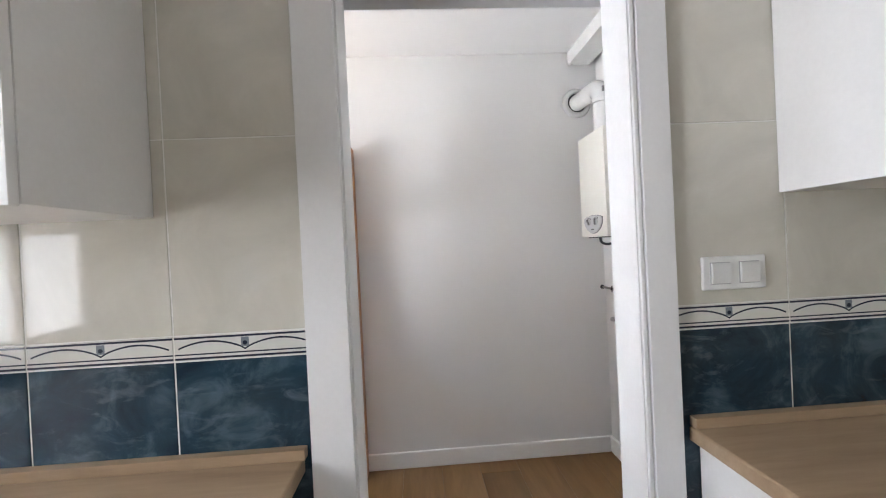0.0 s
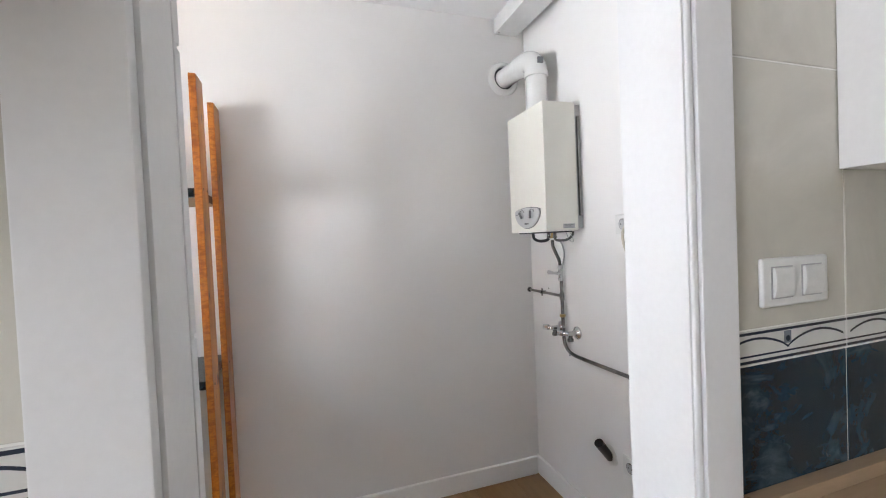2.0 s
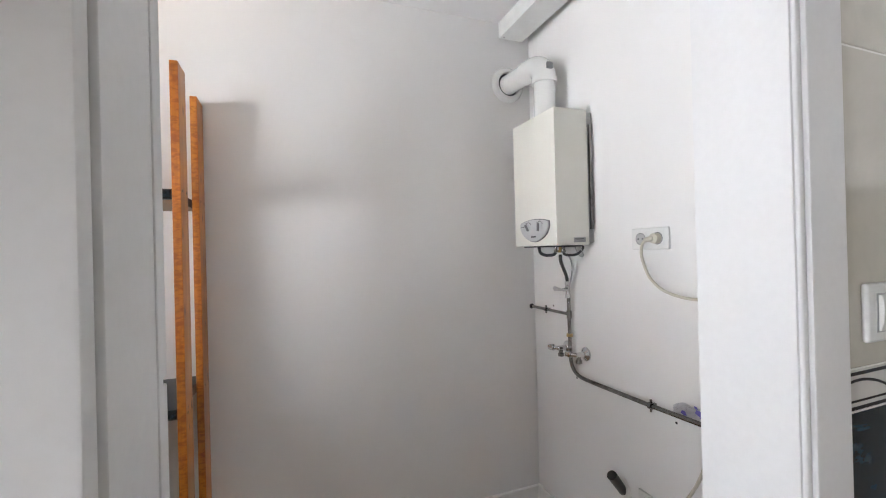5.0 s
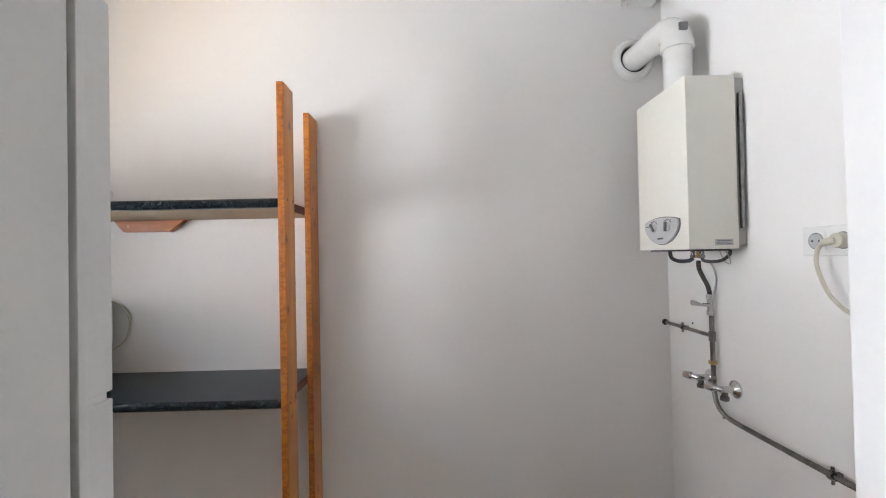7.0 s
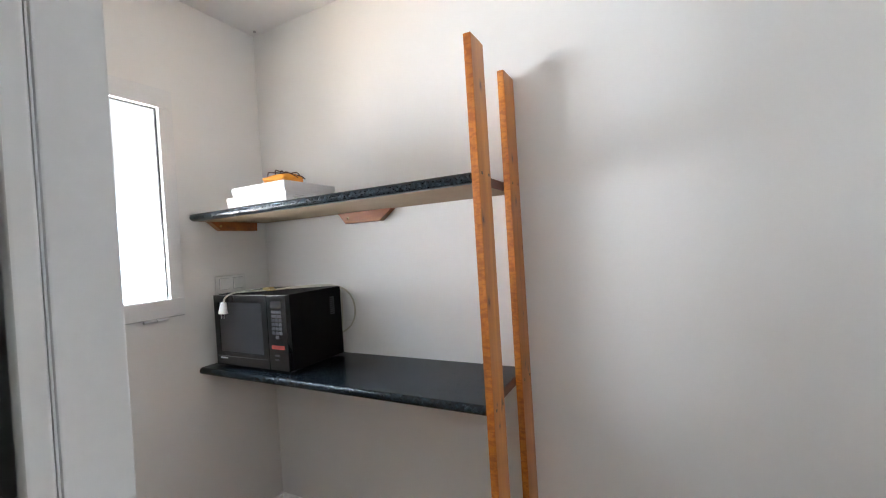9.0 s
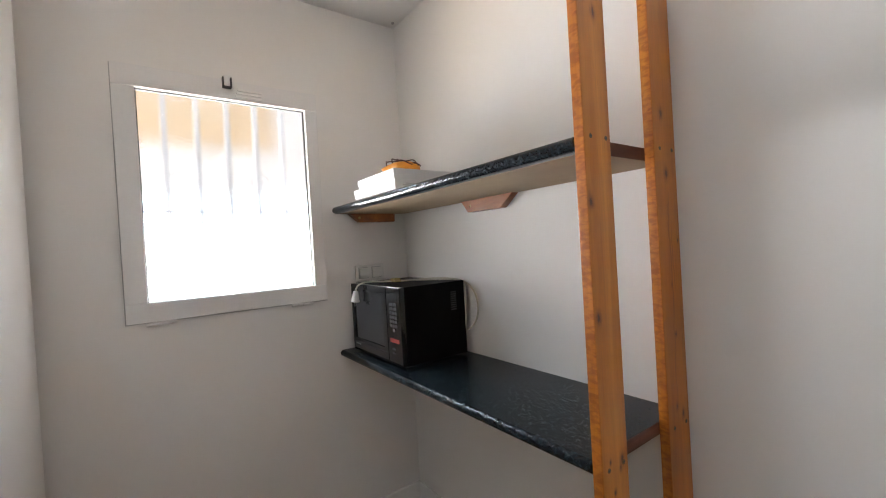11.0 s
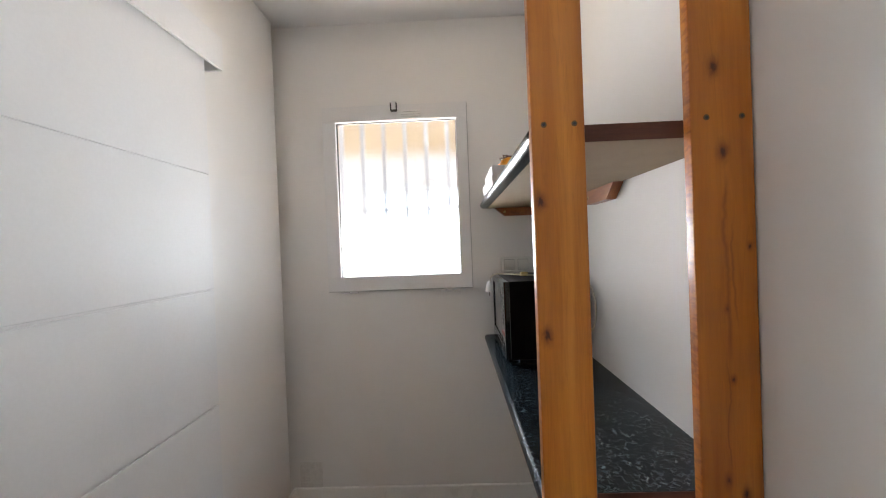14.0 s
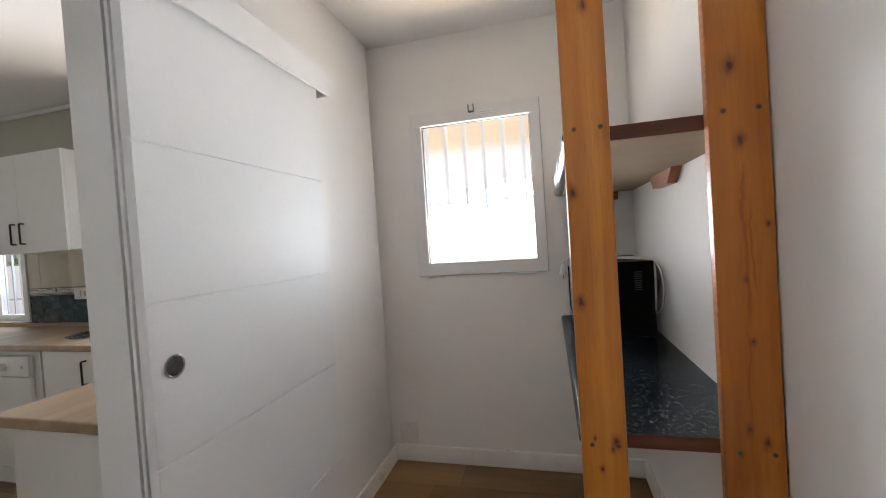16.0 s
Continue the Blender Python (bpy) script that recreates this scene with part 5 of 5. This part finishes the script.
cyl(bm, (XW + 0.05, YB - 0.03, ZC - 0.0003), (XW + 0.05, YB - 0.03, ZC - 0.006), 0.007, seg=12)
part("hook_base", bm, M_GREYP, hook)

# ---- kitchen units ----
def worktop(name, label, lo, hi, up):
    ob = thing(name, label, "worktop")
    bm = bmesh.new()
    box(bm, lo, hi, 0.006, 3)
    part("board", bm, M_OAK, ob, "", True)
    for a, b in up:
        bm = bmesh.new()
        box(bm, a, b, 0.002)
        part("upstand", bm, M_OAK, ob, "narrow oak upstand", True)
    return ob


CT, CH = 0.866, 0.036
worktop("worktop", "light oak worktop end beside the doorway under the light switch", (0.874, 0.535, CT - CH), (2.095, 1.0375, CT), [((0.878, 1.012, CT + 0.0005), (2.09, 1.0378, CT + 0.025))])
worktop("worktop", "light oak worktop under the blue tiles beside the doorway", (KX + 0.012, 0.400, CT - CH), (-0.034, 1.0375, CT), [((KX + 0.04, 1.012, CT + 0.0005), (-0.028, 1.0378, CT + 0.025))])
worktop("worktop", "light oak worktop with a steel sink along the kitchen wall", (KX + 0.012, -2.62, CT - CH), (-0.850, 0.3995, CT), [((KX + 0.0105, -2.6, CT + 0.0005), (KX + 0.035, 1.01, CT + 0.025))])


def handle(parent, a, b, off):
    bm = bmesh.new()
    a, b, off = Vector(a), Vector(b), Vector(off)
    for p in (a, b):
        cyl(bm, p, p + off, 0.005, seg=10)
    tube(bm, [a + off, b + off], 0.0055, 10, 1)
    part("handle", bm, M_BLACKMET, parent, "black bar handle", True)


def base_unit(label, lo, hi, face, doors):
    """A floor unit; face is the side with the doors: '+x', '-y'."""
    ob = thing("base_cabinet", label, "cabinet", "kitchen base cabinets")
    bm = bmesh.new()
    box(bm, lo, hi, 0.001)
    part("carcass", bm, M_UNIT, ob, "", True)
    for k in range(doors):
        if face == "+x":
            w = (hi[1] - lo[1]) / doors
            a, b = lo[1] + k * w + 0.0015, lo[1] + (k + 1) * w - 0.0015
            bm = bmesh.new()
            box(bm, (hi[0] + 0.001, a, lo[2] + 0.004), (hi[0] + 0.019, b, hi[2] - 0.004), 0.002)
            d = part("cabinet_door", bm, M_UNIT, ob, "", True)
            yy = b - 0.052 if k % 2 == 0 else a + 0.052
            handle(d, (hi[0] + 0.0185, yy, hi[2] - 0.19), (hi[0] + 0.0185, yy, hi[2] - 0.06), (0.028, 0, 0))
        else:
            w = (hi[0] - lo[0]) / doors
            a, b = lo[0] + k * w + 0.0015, lo[0] + (k + 1) * w - 0.0015
            bm = bmesh.new()
            box(bm, (a, lo[1] - 0.019, lo[2] + 0.004), (b, lo[1] - 0.001, hi[2] - 0.004), 0.002)
            d = part("cabinet_door", bm, M_UNIT, ob, "", True)
            xx = b - 0.04 if k % 2 == 0 else a + 0.04
            handle(d, (xx, lo[1] - 0.0185, hi[2] - 0.19), (xx, lo[1] - 0.0185, hi[2] - 0.06), (0, -0.028, 0))
    one("plinth", (lo[0] + 0.01, lo[1] + 0.04, ZF + 0.0005), (hi[0] - 0.04 if face == "+x" else hi[0] - 0.004, hi[1] - 0.001, lo[2] - 0.0005), M_UNIT, ob, "white plinth")
    return ob


UZ0, UZ1 = 0.10, CT - CH - 0.001
base_unit("white base cabinet with a plain side panel beside the doorway", (0.898, 0.565, UZ0), (1.50, 1.034, UZ1), "-y", 1)
base_unit("white base cabinet below the oak worktop", (1.502, 0.565, UZ0), (2.09, 1.034, UZ1), "-y", 1)
base_unit("white base cabinet with its side towards the doorway", (-0.56, 0.445, UZ0), (-0.070, 1.034, UZ1), "-y", 1)
base_unit("white corner base cabinet below the oak worktop", (-0.90, 0.465, UZ0), (-0.562, 1.034, UZ1), "-y", 1)
base_unit("white sink cabinet with two doors and black bar handles", (KX + 0.014, -0.797, UZ0), (-0.905, -0.003, UZ1), "+x", 2)
base_unit("white base cabinet with one door in the corner", (KX + 0.014, -0.001, UZ0), (-0.925, 0.385, UZ1), "+x", 1)
base_unit("white base cabinet under the kitchen window", (KX + 0.014, -2.60, UZ0), (-0.905, -1.405, UZ1), "+x", 3)

dish = thing("dishwasher", "white freestanding dishwasher with a round programme knob", "dishwasher")
bm = bmesh.new()
box(bm, (KX + 0.02, -1.400, ZF + 0.0005), (-0.880, -0.803, CT - CH - 0.008), 0.006)
part("body", bm, M_UNIT, dish, "", True)
bm = bmesh.new()
box(bm, (-0.879, -1.392, 0.13), (-0.852, -0.850, 0.675), 0.008)
part("door", bm, M_UNIT, dish, "", True)
bm = bmesh.new()
box(bm, (-0.879, -1.392, 0.679), (-0.848, -0.850, 0.800), 0.010)
dp = part("control_panel", bm, M_PLATE, dish, "", True)
bm = bmesh.new()
cyl(bm, (-0.8475, -1.050, 0.738), (-0.824, -1.050, 0.738), 0.024, 0.019, 24, 0.002)
part("knob", bm, M_PLATE, dp, "white round knob", True)
bm = bmesh.new()
cyl(bm, (-0.8475, -0.905, 0.738), (-0.840, -0.905, 0.738), 0.010, 0.010, 16, 0.001)
part("button", bm, M_PLATE, dp, "white round button", True)
one("kick_plate", (-0.879, -1.387, 0.03), (-0.866, -0.855, 0.122), M_PLATE, dish, "white kick plate")

sink = thing("sink", "round brushed steel sink set into the oak worktop", "sink")
SX, SY, SR = -1.165, -0.685, 0.168
bm = bmesh.new()
N = 48
prof = [(SR + 0.028, CT + 0.0008), (SR + 0.026, CT + 0.0042), (SR + 0.004, CT + 0.0042), (SR - 0.006, CT + 0.0022), (SR - 0.016, CT + 0.0012), (0.02, CT + 0.0010)]
rings = [[bm.verts.new((SX + r * math.cos(2 * math.pi * k / N), SY + r * math.sin(2 * math.pi * k / N), z)) for k in range(N)] for r, z in prof]
for a, b in zip(rings, rings[1:]):
    for k in range(N):
        bm.faces.new((a[k], a[(k + 1) % N], b[(k + 1) % N], b[k]))
bm.faces.new(rings[-1])
part("bowl", bm, M_STEEL, sink, "", True)


def wall_unit(label, lo, hi, face, doors):
    ob = thing("wall_cabinet", label, "cabinet", "kitchen wall cabinets")
    bm = bmesh.new()
    box(bm, lo, hi, 0.001)
    part("carcass", bm, M_UNIT, ob, "", True)
    for k in range(doors):
        bm = bmesh.new()
        if face == "+x":
            w = (hi[1] - lo[1]) / doors
            a, b = lo[1] + k * w + 0.0015, lo[1] + (k + 1) * w - 0.0015
            box(bm, (hi[0] + 0.001, a, lo[2] - 0.004), (hi[0] + 0.019, b, hi[2]), 0.002)
            d = part("cabinet_door", bm, M_UNIT, ob, "", True)
            yy = a + 0.035 if k % 2 == 0 and doors > 1 else b - 0.035
            yy = a + 0.04 if k % 2 else b - 0.04
            handle(d, (hi[0] + 0.0185, yy, lo[2] + 0.055), (hi[0] + 0.0185, yy, lo[2] + 0.185), (0.026, 0, 0))
        else:
            w = (hi[0] - lo[0]) / doors
            a, b = lo[0] + k * w + 0.0015, lo[0] + (k + 1) * w - 0.0015
            box(bm, (a, lo[1] - 0.019, lo[2] - 0.004), (b, lo[1] - 0.001, hi[2]), 0.002)
            d = part("cabinet_door", bm, M_UNIT, ob, "", True)
            xx = b - 0.04 if k % 2 == 0 else a + 0.04
            handle(d, (xx, lo[1] - 0.0185, lo[2] + 0.055), (xx, lo[1] - 0.0185, lo[2] + 0.185), (0, -0.026, 0))
    return ob


wall_unit("white wall cabinet with its plain side towards the doorway", (KX + 0.36, 0.733, 1.420), (-0.336, 1.0365, 2.15), "-y", 2)
wall_unit("white wall cabinet on the cream tiles beside the light switch", (1.130, 0.733, 1.418), (2.09, 1.0365, 2.15), "-y", 2)
wall_unit("white wall cabinet with black bar handles over the dishwasher", (KX + 0.012, -1.62, 1.412), (-1.090, -0.80, 2.045), "+x", 2)

# ---- floor planks and wall tiles ----
rng = random.Random(11)
PW, PL = 0.222, 1.26
shared = {}
x = KX - 0.05
col = 0
while x < KXR:
    yy = KY0 - rng.uniform(0, PL)
    while yy < YB:
        a0, a1, b0, b1 = max(x, XW), min(x + PW, KXR), max(yy, KY0), min(yy + PL, YB)
        if a1 - a0 > 0.01 and b1 - b0 > 0.01 and not (a0 > XR and b0 > YN):
            key = (round(a1 - a0, 4), round(b1 - b0, 3))
            if key not in shared:
                bm = bmesh.new()
                box(bm, (0.0006, 0.0006, -0.008), (a1 - a0 - 0.0006, b1 - b0 - 0.0006, 0))
                bmesh.ops.bevel(bm, geom=[e for e in bm.edges if all(v.co.z > -1e-5 for v in e.verts)], offset=0.0008, segments=1, profile=0.5, affect="EDGES")
                bmesh.ops.recalc_face_normals(bm, faces=bm.faces[:])
                me = bpy.data.meshes.new("plank")
                bm.to_mesh(me)
                bm.free()
                me.materials.append(M_FLOOR)
                shared[key] = me
            p = new("plank", shared[key])
            p.parent = floor
            p.location = (a0, b0, ZF)
        yy += PL
    x += PW
    col += 1

r1 = tiled("tiles_left", "cream and blue glazed wall tiles with a printed border strip", TILE_N, KX + 0.012, DX0 - 0.101, 0.0010, [])
lay(*r1)
r2 = tiled("tiles_right", "cream and blue glazed wall tiles with a printed border strip", TILE_N, DX1 + 0.093, KXR - 0.001, 1.1450, [])
lay(*r2)
r3 = tiled("tiles_over_door", "cream glazed wall tiles over the doorway", TILE_N, DX0 - 0.1005, DX1 + 0.0925, 0.0010, [(DX0 - 0.102, DX1 + 0.094, -1, DZ + 0.0935)])
lay(*r3)
# along the kitchen's outer wall the local x runs towards -y
r4 = tiled("tiles_side", "cream and blue glazed wall tiles round the kitchen windows", Matrix.Translation((KX + 0.010, 0, 0)) @ Matrix.Rotation(radians(90), 4, "Z"), KY0 + 0.01, 1.03, -1.292, [(KWA[0] - 0.052, KWA[1] + 0.052, KWA[2] - 0.004, KWA[3] + 0.052), (KWB[0], KWB[1], KWB[2], KWB[3]), (-3.0, 1.04, 2.04, 2.5)])
lay(*r4)
